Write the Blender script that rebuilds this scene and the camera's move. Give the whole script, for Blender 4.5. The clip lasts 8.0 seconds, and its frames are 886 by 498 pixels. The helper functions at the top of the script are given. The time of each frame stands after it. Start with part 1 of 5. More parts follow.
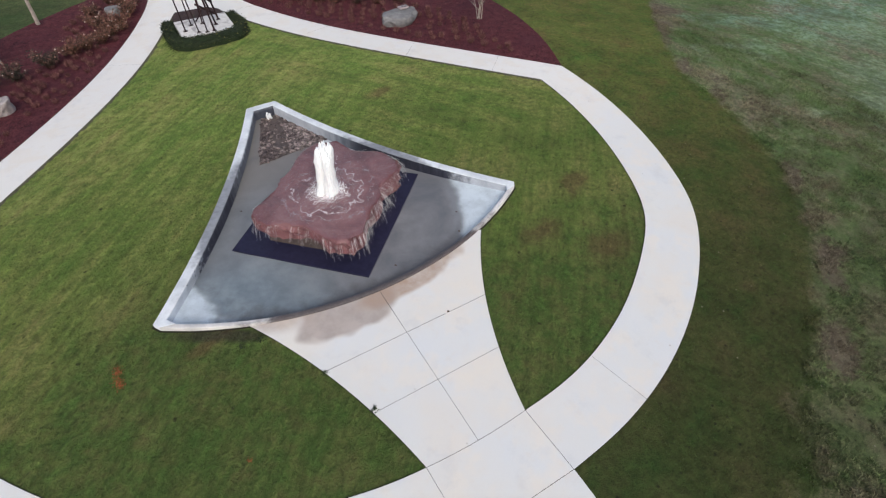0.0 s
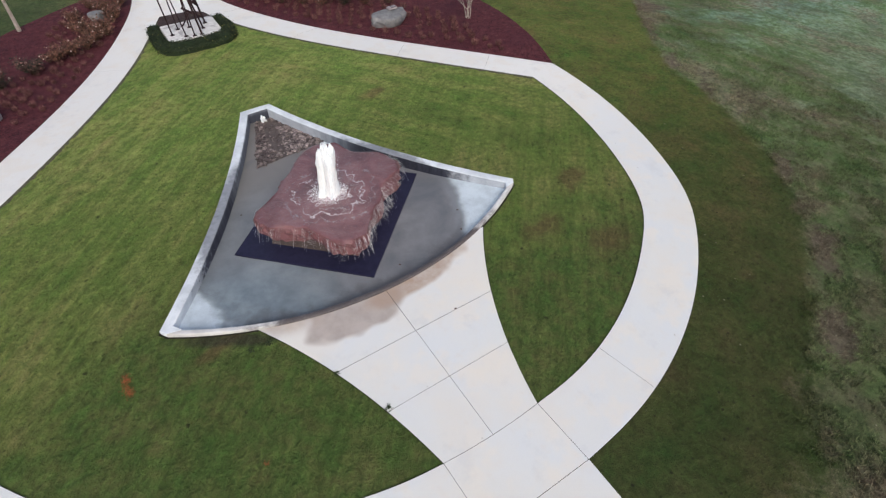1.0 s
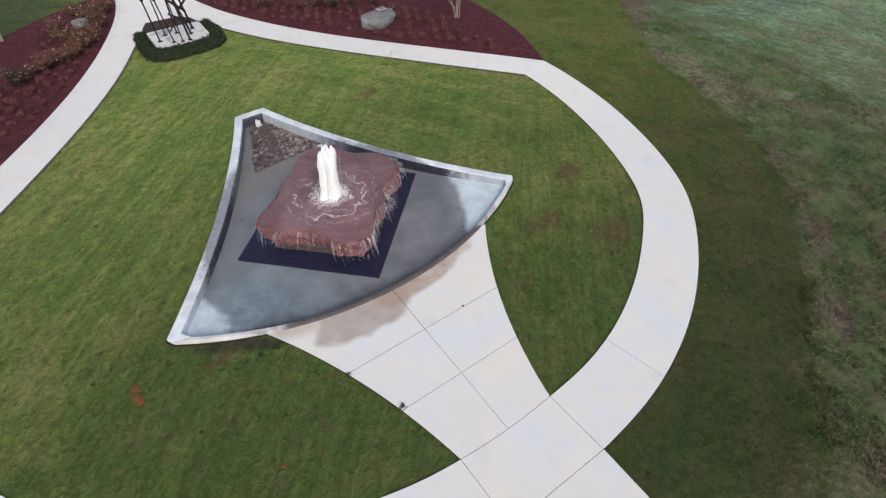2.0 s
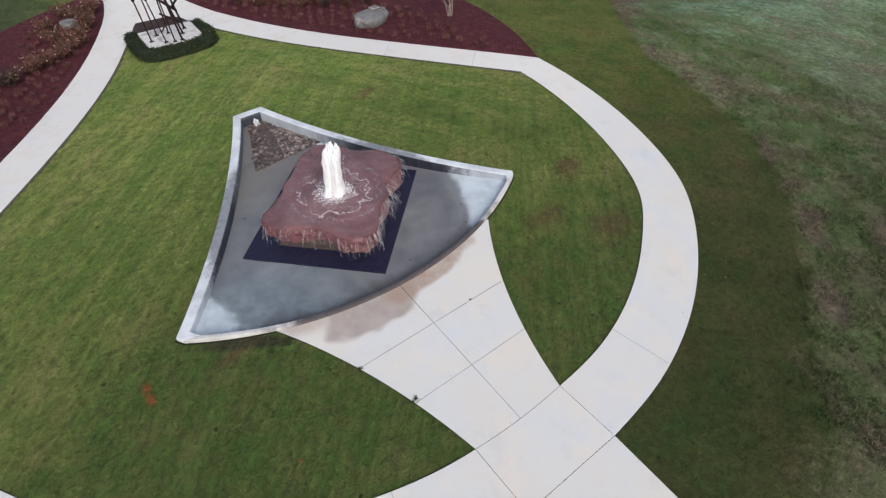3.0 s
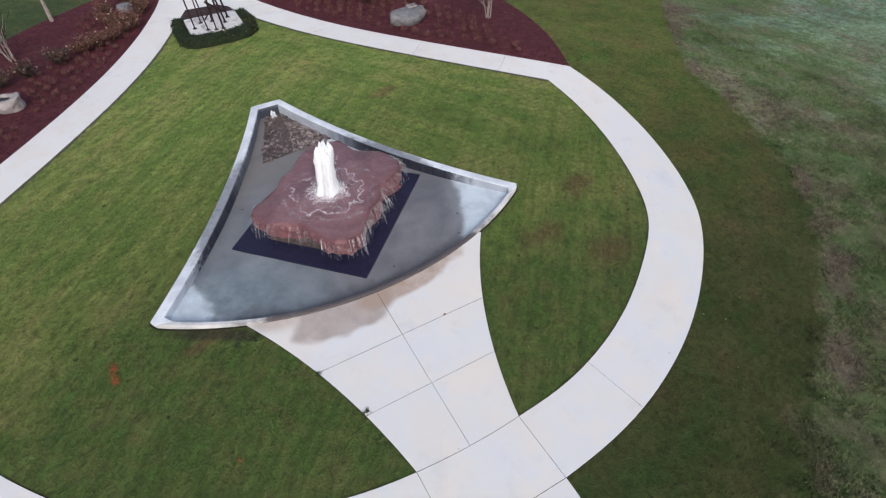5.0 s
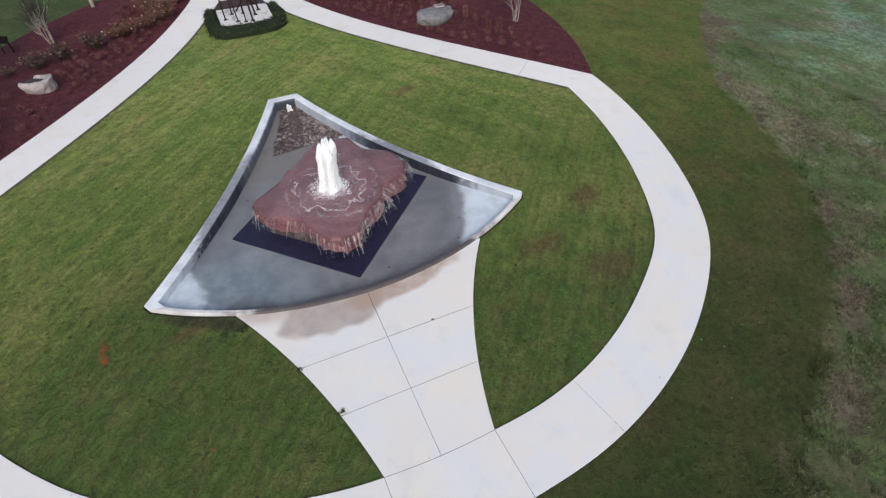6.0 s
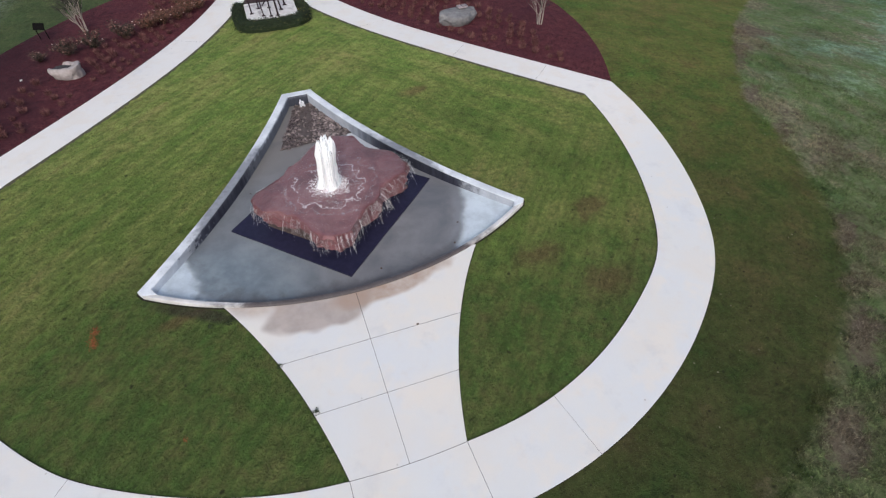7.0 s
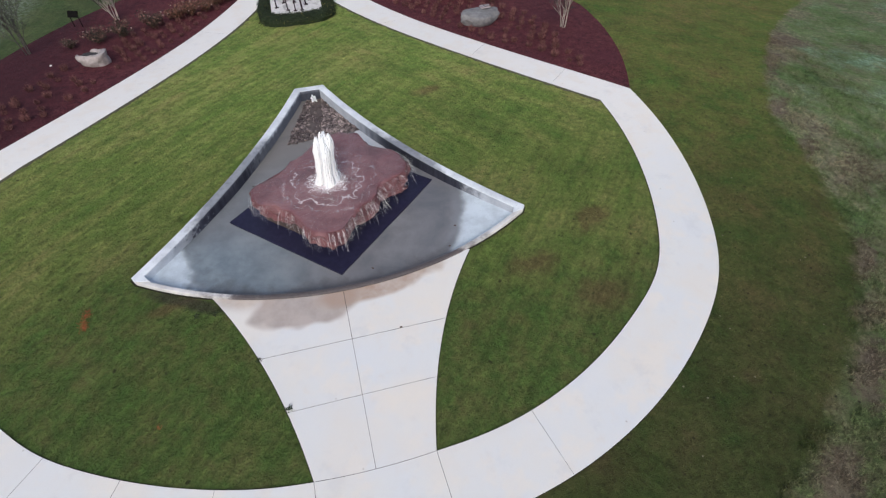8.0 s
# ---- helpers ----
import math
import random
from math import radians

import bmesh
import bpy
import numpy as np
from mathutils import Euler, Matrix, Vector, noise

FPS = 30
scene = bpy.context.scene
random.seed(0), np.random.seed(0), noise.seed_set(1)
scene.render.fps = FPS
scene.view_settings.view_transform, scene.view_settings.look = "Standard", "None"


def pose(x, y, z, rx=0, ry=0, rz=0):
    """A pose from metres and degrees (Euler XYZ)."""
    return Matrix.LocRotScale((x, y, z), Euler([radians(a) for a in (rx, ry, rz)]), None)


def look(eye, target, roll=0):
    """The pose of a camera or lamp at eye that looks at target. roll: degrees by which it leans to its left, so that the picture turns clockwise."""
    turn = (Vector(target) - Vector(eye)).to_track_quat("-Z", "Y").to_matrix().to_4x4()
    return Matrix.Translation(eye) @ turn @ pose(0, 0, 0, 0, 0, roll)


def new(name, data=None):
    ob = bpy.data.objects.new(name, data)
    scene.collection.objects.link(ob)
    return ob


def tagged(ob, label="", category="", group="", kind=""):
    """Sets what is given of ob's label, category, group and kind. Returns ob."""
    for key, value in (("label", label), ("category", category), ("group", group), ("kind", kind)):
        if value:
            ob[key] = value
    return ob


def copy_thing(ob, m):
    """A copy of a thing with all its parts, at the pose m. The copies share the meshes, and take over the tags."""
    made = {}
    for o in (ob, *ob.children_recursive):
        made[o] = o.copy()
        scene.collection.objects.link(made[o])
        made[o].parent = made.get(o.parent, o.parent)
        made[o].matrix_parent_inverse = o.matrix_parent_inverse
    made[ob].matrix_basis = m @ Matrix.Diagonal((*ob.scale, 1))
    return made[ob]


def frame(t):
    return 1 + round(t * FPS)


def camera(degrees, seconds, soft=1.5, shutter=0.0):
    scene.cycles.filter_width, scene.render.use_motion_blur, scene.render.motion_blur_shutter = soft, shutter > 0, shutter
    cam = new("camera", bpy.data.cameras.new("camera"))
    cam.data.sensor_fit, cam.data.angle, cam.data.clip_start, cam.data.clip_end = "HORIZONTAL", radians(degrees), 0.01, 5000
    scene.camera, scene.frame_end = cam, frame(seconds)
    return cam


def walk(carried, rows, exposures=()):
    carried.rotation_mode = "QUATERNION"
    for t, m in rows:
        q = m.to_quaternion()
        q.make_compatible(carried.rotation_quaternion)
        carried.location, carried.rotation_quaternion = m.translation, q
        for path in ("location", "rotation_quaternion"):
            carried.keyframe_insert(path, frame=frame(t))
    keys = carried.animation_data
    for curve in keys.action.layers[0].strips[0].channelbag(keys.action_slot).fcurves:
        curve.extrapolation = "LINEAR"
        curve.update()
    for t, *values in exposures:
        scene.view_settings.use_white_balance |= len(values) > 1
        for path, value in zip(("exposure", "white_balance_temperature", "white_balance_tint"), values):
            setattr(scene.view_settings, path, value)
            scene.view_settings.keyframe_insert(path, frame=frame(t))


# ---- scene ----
cam = camera(80.0, 8.0, soft=1.25)
PATH = [
    (0, (-3.024, -6.463, 10.422), (-2.303, -5.3, 8.964), 1.0),
    (0.5, (-3.27, -6.37, 10.426), (-2.523, -5.222, 8.969), 1.1),
    (1, (-3.506, -6.274, 10.446), (-2.736, -5.141, 8.988), 1.1),
    (1.5, (-3.744, -6.192, 10.438), (-2.951, -5.072, 8.983), 1.2),
    (1.7, (-3.805, -6.158, 10.438), (-3.006, -5.042, 8.983), 0.9),
    (2.8, (-4.382, -5.942, 10.46), (-3.533, -4.864, 9.004), 1.3),
    (3, (-4.445, -5.944, 10.444), (-3.593, -4.868, 8.989), 1.3),
    (3.5, (-4.112, -6.066, 10.431), (-3.287, -4.968, 8.977), 1.3),
    (4, (-3.634, -6.247, 10.436), (-2.852, -5.119, 8.981), 1.1),
    (4.5, (-3.15, -6.425, 10.417), (-2.416, -5.268, 8.96), 0.9),
    (4.7, (-2.943, -6.464, 10.422), (-2.231, -5.297, 8.961), 0.7),
    (5.8, (-1.905, -6.716, 10.394), (-1.312, -5.489, 8.929), 0.5),
    (6, (-1.739, -6.767, 10.392), (-1.165, -5.532, 8.927), 0.7),
    (6.5, (-1.26, -6.863, 10.362), (-0.739, -5.605, 8.897), 0.6),
    (7, (-0.761, -6.934, 10.351), (-0.294, -5.657, 8.884), 0.4),
    (7.5, (-0.251, -6.99, 10.299), (0.16, -5.695, 8.831), 0.2),
    (8, (0.25, -7.019, 10.273), (0.606, -5.71, 8.804), 0.0),
]
walk(cam, [(t, look(eye, target, roll)) for t, eye, target, roll in PATH], [(0, 0.25, 6500, 10), (1.7, 0.25, 6500, 10), (3.0, 0.19, 6500, 10), (3.5, 0.22, 6280, 12), (4.7, 0.24, 6280, 12), (5.8, 0.24, 6360, 11), (8.0, 0.23, 6360, 11)])

# ---- world and light: pale overcast morning ----
world = bpy.data.worlds.new("sky")
scene.world = world
world.use_nodes = True
wn, wl = world.node_tree.nodes, world.node_tree.links
sky = wn.new("ShaderNodeTexSky")
sky.sky_type, sky.sun_disc = "NISHITA", False
sky.sun_elevation, sky.sun_rotation = radians(38), radians(200)
sky.air_density, sky.dust_density, sky.ozone_density = 1.0, 4.0, 1.0
pale = wn.new("ShaderNodeHueSaturation")
pale.inputs["Saturation"].default_value = 0.8
wl.new(sky.outputs[0], pale.inputs["Color"])
wl.new(pale.outputs[0], wn["Background"].inputs["Color"])
wn["Background"].inputs["Strength"].default_value = 0.144
sun = new("sun", bpy.data.lights.new("sun", "SUN"))
sun.data.energy, sun.data.angle, sun.data.color = 0.75, radians(30), (1.0, 0.98, 0.95)
sun.matrix_world = look((-6, -14, 20), (0, 4, 0))
scene.view_settings.exposure = 0.25

# ---- shape of the land: a low crown that falls away to the north and the sides ----


def fall(d, k, ease):
    d = max(0.0, d)
    return k * d * d / math.sqrt(1 + (d / ease) ** 4)


def land(x, y):
    return -fall(y - 6, 0.0065, 14) - fall(abs(x) - 10, 0.009, 18)


def arc(p, q, sag, n=24):
    """Points from p to q on an arc that bulges by sag to the right of the way from p to q."""
    (px, py), (qx, qy) = p, q
    dx, dy = qx - px, qy - py
    c = math.hypot(dx, dy)
    nx, ny = dy / c, -dx / c
    r = (c * c / 4 + sag * sag) / (2 * abs(sag))
    half = math.asin(min(1, c / 2 / r))
    out = []
    for i in range(n + 1):
        a = -half + 2 * half * i / n
        u = math.sin(a) * r / c
        v = (math.cos(a) - math.cos(half)) * r * (1 if sag > 0 else -1)
        out.append((px + dx * (0.5 + u) + nx * v, py + dy * (0.5 + u) + ny * v))
    return out


def swing(cx, cy, r, p, q, n=40):
    """Points on a circle from the bearing of p to that of q, the shorter way."""
    a, b = math.atan2(p[1] - cy, p[0] - cx), math.atan2(q[1] - cy, q[0] - cx)
    d = (b - a + math.pi) % (2 * math.pi) - math.pi
    out = []
    for i in range(n + 1):
        w = a + d * i / n
        out.append((cx + r * math.cos(w), cy + r * math.sin(w)))
    return out


def soften(line, n=72, passes=30):
    """A line resampled evenly, its inner corners eased, its ends kept."""
    out = [Vector(sample(line, i / n)) for i in range(n + 1)]
    for _ in range(passes):
        out = [out[0]] + [(a + 2 * b + c) / 4 for a, b, c in zip(out, out[1:], out[2:])] + [out[-1]]
    return [(p.x, p.y) for p in out]


def inside(x, y, loop):
    hit = False
    for (ax, ay), (bx, by) in zip(loop, loop[1:] + loop[:1]):
        if (ay > y) != (by > y) and x < (bx - ax) * (y - ay) / (by - ay) + ax:
            hit = not hit
    return hit


def sample(line, t):
    """The point at the share t of a polyline's length."""
    steps = [math.hypot(b[0] - a[0], b[1] - a[1]) for a, b in zip(line, line[1:])]
    left = t * sum(steps)
    for a, b, s in zip(line, line[1:], steps):
        if left <= s or b is line[-1]:
            f = left / s if s else 0
            return (a[0] + (b[0] - a[0]) * f, a[1] + (b[1] - a[1]) * f)
        left -= s
    return line[-1]


def fbm(x, y, z=0.0, octaves=4):
    return noise.fractal(Vector((x, y, z)), 1.0, 2.0, octaves)


# ---- building helpers ----


def link_mesh(name, bm, material, smooth=False):
    me = bpy.data.meshes.new(name)
    bm.to_mesh(me)
    bm.free()
    for m in material if isinstance(material, (list, tuple)) else [material]:
        me.materials.append(m)
    if smooth:
        me.polygons.foreach_set("use_smooth", [True] * len(me.polygons))
    return new(name, me)


def part(name, bm, material, parent, label="", smooth=False):
    ob = link_mesh(name, bm, material, smooth)
    ob.parent = parent
    if label:
        tagged(ob, label)
    return ob


def root(name, x, y, z, label, category, group="", kind="", turn=0.0):
    ob = new(name)
    ob.matrix_world = pose(x, y, z, 0, 0, turn)
    return tagged(ob, label, category, group, kind)


def mesh_from(name, verts, faces, material, smooth=False):
    me = bpy.data.meshes.new(name)
    me.from_pydata(verts, [], faces)
    for m in material if isinstance(material, (list, tuple)) else [material]:
        me.materials.append(m)
    if smooth:
        me.polygons.foreach_set("use_smooth", [True] * len(me.polygons))
    return new(name, me)


def tube(bm, points, radii, sides=6, cap=True):
    """A tapered tube along points."""
    rings = []
    for i, p in enumerate(points):
        p = Vector(p)
        a = Vector(points[max(0, i - 1)])
        b = Vector(points[min(len(points) - 1, i + 1)])
        axis = (b - a).normalized()
        u = axis.cross(Vector((0.3, 0.9, 0.2))).normalized()
        v = axis.cross(u)
        rings.append([bm.verts.new(p + (u * math.cos(k * math.tau / sides) + v * math.sin(k * math.tau / sides)) * radii[i]) for k in range(sides)])
    for r0, r1 in zip(rings, rings[1:]):
        for k in range(sides):
            bm.faces.new((r0[k], r0[(k + 1) % sides], r1[(k + 1) % sides], r1[k]))
    if cap:
        bm.faces.new(rings[0][::-1])
        bm.faces.new(rings[-1])


def box(bm, x0, x1, y0, y1, z0, z1, bevel=0.0):
    vs = [bm.verts.new(p) for p in ((x0, y0, z0), (x1, y0, z0), (x1, y1, z0), (x0, y1, z0), (x0, y0, z1), (x1, y0, z1), (x1, y1, z1), (x0, y1, z1))]
    fs = [bm.faces.new([vs[i] for i in q]) for q in ((3, 2, 1, 0), (4, 5, 6, 7), (0, 1, 5, 4), (1, 2, 6, 5), (2, 3, 7, 6), (3, 0, 4, 7))]
    if bevel:
        edges = list({e for f in fs for e in f.edges})
        bmesh.ops.bevel(bm, geom=edges, offset=bevel, segments=2, affect="EDGES", profile=0.5)


def blob(bm, cx, cy, cz, rx, ry, rz, rough=0.2, level=2, seed=0.0, freq=1.5):
    """An uneven rounded lump."""
    made = bmesh.ops.create_icosphere(bm, subdivisions=level, radius=1.0)["verts"]
    for v in made:
        n = 1 + rough * noise.fractal(v.co * freq + Vector((seed, seed * 1.7, seed * 0.3)), 1.0, 2.0, 3)
        v.co = Vector((cx + v.co.x * rx * n, cy + v.co.y * ry * n, cz + v.co.z * rz * n))
    return made


# ---- materials ----


class Nodes:
    def __init__(self, name):
        self.mat = bpy.data.materials.new(name)
        self.mat.use_nodes = True
        self.n, self.l = self.mat.node_tree.nodes, self.mat.node_tree.links
        self.bsdf = self.n["Principled BSDF"]
        self.pos = self.n.new("ShaderNodeNewGeometry").outputs["Position"]

    def put(self, socket, value):
        if isinstance(value, bpy.types.NodeSocket):
            self.l.new(value, socket)
        elif isinstance(value, tuple) and len(value) == 3 and socket.type == "RGBA":
            socket.default_value = (*value, 1)
        else:
            socket.default_value = value

    def math(self, op, a, b=0.0, clamp=False):
        m = self.n.new("ShaderNodeMath")
        m.operation, m.use_clamp = op, clamp
        self.put(m.inputs[0], a)
        self.put(m.inputs[1], b)
        return m.outputs[0]

    def mapped(self, scale=(1, 1, 1), turn=0.0, shift=(0, 0, 0)):
        m = self.n.new("ShaderNodeMapping")
        m.vector_type = "TEXTURE"
        self.l.new(self.pos, m.inputs["Vector"])
        m.inputs["Location"].default_value = shift
        m.inputs["Rotation"].default_value = (0, 0, turn)
        m.inputs["Scale"].default_value = scale
        return m.outputs[0]

    def noise(self, scale, detail=3.0, rough=0.55, at=None, warp=0.0):
        t = self.n.new("ShaderNodeTexNoise")
        self.l.new(at if at is not None else self.pos, t.inputs["Vector"])
        t.inputs["Scale"].default_value, t.inputs["Detail"].default_value = scale, detail
        t.inputs["Roughness"].default_value, t.inputs["Distortion"].default_value = rough, warp
        return t.outputs["Fac"]

    def cells(self, scale, at=None, out="Distance"):
        t = self.n.new("ShaderNodeTexVoronoi")
        self.l.new(at if at is not None else self.pos, t.inputs["Vector"])
        t.inputs["Scale"].default_value = scale
        return t.outputs[out]

    def ramp(self, fac, *stops):
        r = self.n.new("ShaderNodeValToRGB")
        e = r.color_ramp.elements
        while len(e) < len(stops):
            e.new(0.5)
        for el, (p, c) in zip(e, stops):
            el.position = p
            el.color = (*c, 1) if isinstance(c, tuple) else (c, c, c, 1)
        self.l.new(fac, r.inputs[0])
        return r.outputs[0]

    def step(self, value, lo, hi):
        m = self.n.new("ShaderNodeMapRange")
        m.interpolation_type = "SMOOTHSTEP"
        self.put(m.inputs["Value"], value)
        m.inputs["From Min"].default_value, m.inputs["From Max"].default_value = lo, hi
        return m.outputs["Result"]

    def mix(self, fac, a, b, how="MIX"):
        m = self.n.new("ShaderNodeMix")
        m.data_type, m.blend_type = "RGBA", how
        self.put(m.inputs[0], fac)
        self.put(m.inputs[6], a)
        self.put(m.inputs[7], b)
        return m.outputs[2]

    def radius(self, cx, cy, sx=1.0, sy=1.0, turn=0.0):
        """Distance on the plan from a point, in units of the half axes."""
        at = self.mapped((sx, sy, 1e6), turn, (cx, cy, 0))
        v = self.n.new("ShaderNodeVectorMath")
        v.operation = "LENGTH"
        self.l.new(at, v.inputs[0])
        return v.outputs["Value"]

    def axis(self, k):
        s = self.n.new("ShaderNodeSeparateXYZ")
        self.l.new(self.pos, s.inputs[0])
        return s.outputs[k]

    def random(self):
        return self.n.new("ShaderNodeObjectInfo").outputs["Random"]

    def island(self):
        return self.n.new("ShaderNodeNewGeometry").outputs["Random Per Island"]

    def done(self, colour, rough=0.8, bump=None, strength=0.3, depth=0.02, spec=0.3):
        self.put(self.bsdf.inputs["Base Color"], colour)
        self.put(self.bsdf.inputs["Roughness"], rough)
        self.put(self.bsdf.inputs["Specular IOR Level"], spec)
        if bump is not None:
            b = self.n.new("ShaderNodeBump")
            b.inputs["Strength"].default_value, b.inputs["Distance"].default_value = strength, depth
            self.l.new(bump, b.inputs["Height"])
            self.l.new(b.outputs[0], self.bsdf.inputs["Normal"])
        return self.mat


def make_lawn(blades=False):
    m = Nodes("lawn_blades" if blades else "mown_lawn")
    big = m.noise(0.20, 4, 0.6)
    mid = m.noise(1.1, 5, 0.62)
    tuft = m.noise(3.2, 4, 0.62)
    fine = m.noise(12, 4, 0.7)
    grain = m.noise(40, 3, 0.7)
    clump = m.noise(6.5, 3, 0.6, None, 0.8)
    # mowing passes: one direction in the west, another in the north-east
    turn = m.step(m.math("ADD", m.axis(0), m.math("MULTIPLY", m.math("SUBTRACT", mid, 0.5), 3.0)), 1.0, 3.0)
    turn = m.math("MULTIPLY", turn, m.step(m.axis(1), 4.5, 6.5))
    west, east = m.noise(1.0, 3, 0.6, m.mapped((4.5, 0.55, 1), radians(47))), m.noise(1.0, 3, 0.6, m.mapped((3.0, 0.6, 1), radians(-53)))
    track = m.math("ADD", m.math("MULTIPLY", west, m.math("SUBTRACT", 1.0, turn)), m.math("MULTIPLY", east, turn))
    rw, re = m.noise(1.0, 5, 0.7, m.mapped((0.55, 0.15, 1), radians(47)), 0.6), m.noise(1.0, 5, 0.7, m.mapped((0.60, 0.17, 1), radians(-53)), 0.7)
    ridge = m.math("ADD", m.math("MULTIPLY", rw, m.math("SUBTRACT", 1.0, turn)), m.math("MULTIPLY", re, turn))
    tone = m.math("ADD", m.math("MULTIPLY", big, 0.40), m.math("ADD", m.math("MULTIPLY", track, 0.32), m.math("MULTIPLY", mid, 0.28)))
    col = m.ramp(tone, (0.38, (0.076, 0.138, 0.029)), (0.46, (0.116, 0.166, 0.040)), (0.54, (0.164, 0.192, 0.056)), (0.63, (0.212, 0.200, 0.074)))
    col = m.mix(m.math("MULTIPLY", m.step(tuft, 0.50, 0.66), 0.4), col, (0.088, 0.140, 0.034))
    col = m.mix(m.math("MULTIPLY", m.step(m.noise(2.1, 4, 0.6, m.mapped((1, 1, 1), 0, (7, 3, 0))), 0.54, 0.68), 0.20), col, (0.225, 0.222, 0.085))
    # darker, greener turf at the southern end
    south_blend = m.math("ADD", m.math("ADD", m.axis(1), m.math("ADD", m.math("MULTIPLY", m.math("MAXIMUM", m.math("MINIMUM", m.axis(0), 0.0), -5.0), 0.30), m.math("MULTIPLY", m.math("MAXIMUM", m.math("SUBTRACT", -5.5, m.axis(0)), 0.0), 0.75))), m.math("MULTIPLY", m.math("SUBTRACT", mid, 0.5), 3.5))
    south_blend = m.math("ADD", south_blend, m.math("MULTIPLY", m.step(m.axis(0), 1.5, 4.0), 1.5))
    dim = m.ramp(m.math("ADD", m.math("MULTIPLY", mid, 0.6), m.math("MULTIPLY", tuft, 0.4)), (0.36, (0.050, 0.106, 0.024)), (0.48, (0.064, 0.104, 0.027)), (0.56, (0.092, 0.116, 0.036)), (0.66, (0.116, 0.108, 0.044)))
    col = m.mix(m.math("MULTIPLY", m.step(south_blend, 3.9, 0.7), 0.82), col, dim)
    for x, y, sx, sy in ((4.9, 1.0, 0.8, 0.5), (6.1, -0.4, 0.9, 0.6), (4.3, 10.1, 0.7, 0.3), (-3.9, 2.05, 1.0, 0.22), (7.0, 2.2, 0.9, 0.45)):
        spot = m.math("ADD", m.radius(x, y, sx, sy, radians(20)), m.math("MULTIPLY", m.math("SUBTRACT", mid, 0.5), 2.6))
        col = m.mix(m.math("MULTIPLY", m.step(spot, 1.25, 0.2), 0.7), col, (0.125, 0.085, 0.042))
    for x, y, sx, sy in ((5.4, 7.6, 1.9, 0.6), (7.3, 4.6, 1.4, 0.45), (3.2, 12.5, 1.6, 0.5)):
        spot = m.math("ADD", m.radius(x, y, sx, sy, radians(-53)), m.math("MULTIPLY", m.math("SUBTRACT", mid, 0.5), 2.2))
        col = m.mix(m.math("MULTIPLY", m.math("MULTIPLY", m.step(spot, 1.3, 0.3), m.step(clump, 0.46, 0.60)), 0.6), col, (0.048, 0.062, 0.020))
    damp = m.math("ADD", m.radius(-3.75, 2.08, 1.35, 0.20, radians(-30)), m.math("MULTIPLY", m.math("SUBTRACT", mid, 0.5), 1.6))
    col = m.mix(m.math("MULTIPLY", m.step(damp, 1.2, 0.4), 0.8), col, (0.046, 0.040, 0.030))
    # lawn colour brightened towards the north
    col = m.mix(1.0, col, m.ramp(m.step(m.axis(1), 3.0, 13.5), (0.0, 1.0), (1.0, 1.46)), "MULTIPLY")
    col = m.mix(1.0, col, m.ramp(ridge, (0.34, 0.80), (0.44, 0.94), (0.52, 1.01), (0.66, 1.14)), "MULTIPLY")
    col = m.mix(1.0, col, m.ramp(tuft, (0.36, 1.10), (0.5, 1.0), (0.64, 0.87)), "MULTIPLY")
    # clump tops lightened, gaps darkened: the tufts' relief shading put into colour
    col = m.mix(1.0, col, m.ramp(clump, (0.34, 0.75), (0.46, 0.95), (0.54, 1.02), (0.68, 1.19)), "MULTIPLY")
    col = m.mix(m.math("MULTIPLY", m.step(fine, 0.55, 0.68), 0.32), col, (0.028, 0.048, 0.013))
    lines = m.noise(1.0, 2, 0.5, m.mapped((7.0, 0.20, 1), radians(47)))
    col = m.mix(1.0, col, m.ramp(lines, (0.36, 0.90), (0.5, 1.0), (0.64, 1.09)), "MULTIPLY")
    for angle, share in ((47, m.math("SUBTRACT", 1.0, turn)), (-53, turn)):
        scuff = m.step(m.cells(1.0, m.mapped((0.62, 0.24, 1), radians(angle))), 0.17, 0.08)
        scuff = m.math("MULTIPLY", m.math("MULTIPLY", scuff, share), m.step(m.noise(0.5, 3, 0.6), 0.42, 0.60))
        col = m.mix(m.math("MULTIPLY", scuff, 0.55), col, (0.032, 0.046, 0.014))
    col = m.mix(m.math("MULTIPLY", m.step(m.cells(3.1, m.mapped((1.5, 0.8, 1), 0.3, (2, 6, 0))), 0.13, 0.06), 0.6), col, (0.026, 0.036, 0.012))
    divot = m.step(m.math("ADD", m.cells(1.5), m.math("MULTIPLY", m.math("SUBTRACT", fine, 0.5), 0.22)), 0.10, 0.04)
    divot = m.math("MULTIPLY", divot, m.step(mid, 0.46, 0.52))
    col = m.mix(m.math("MULTIPLY", divot, 0.85), col, (0.022, 0.026, 0.011))
    col = m.mix(m.math("MULTIPLY", m.step(grain, 0.52, 0.72), 0.25), col, (0.19, 0.23, 0.08))
    if blades:
        col = m.mix(1.0, col, m.ramp(m.island(), (0.0, 0.66), (1.0, 1.46)), "MULTIPLY")
        return m.done(col, 0.7, None, spec=0.2)
    relief = m.math("ADD", m.math("ADD", fine, m.math("MULTIPLY", grain, 0.4)), m.math("ADD", m.math("MULTIPLY", ridge, 2.0), m.math("ADD", tuft, m.math("MULTIPLY", clump, 1.5))))
    return m.done(col, 0.85, relief, 0.9, 0.06, 0.15)


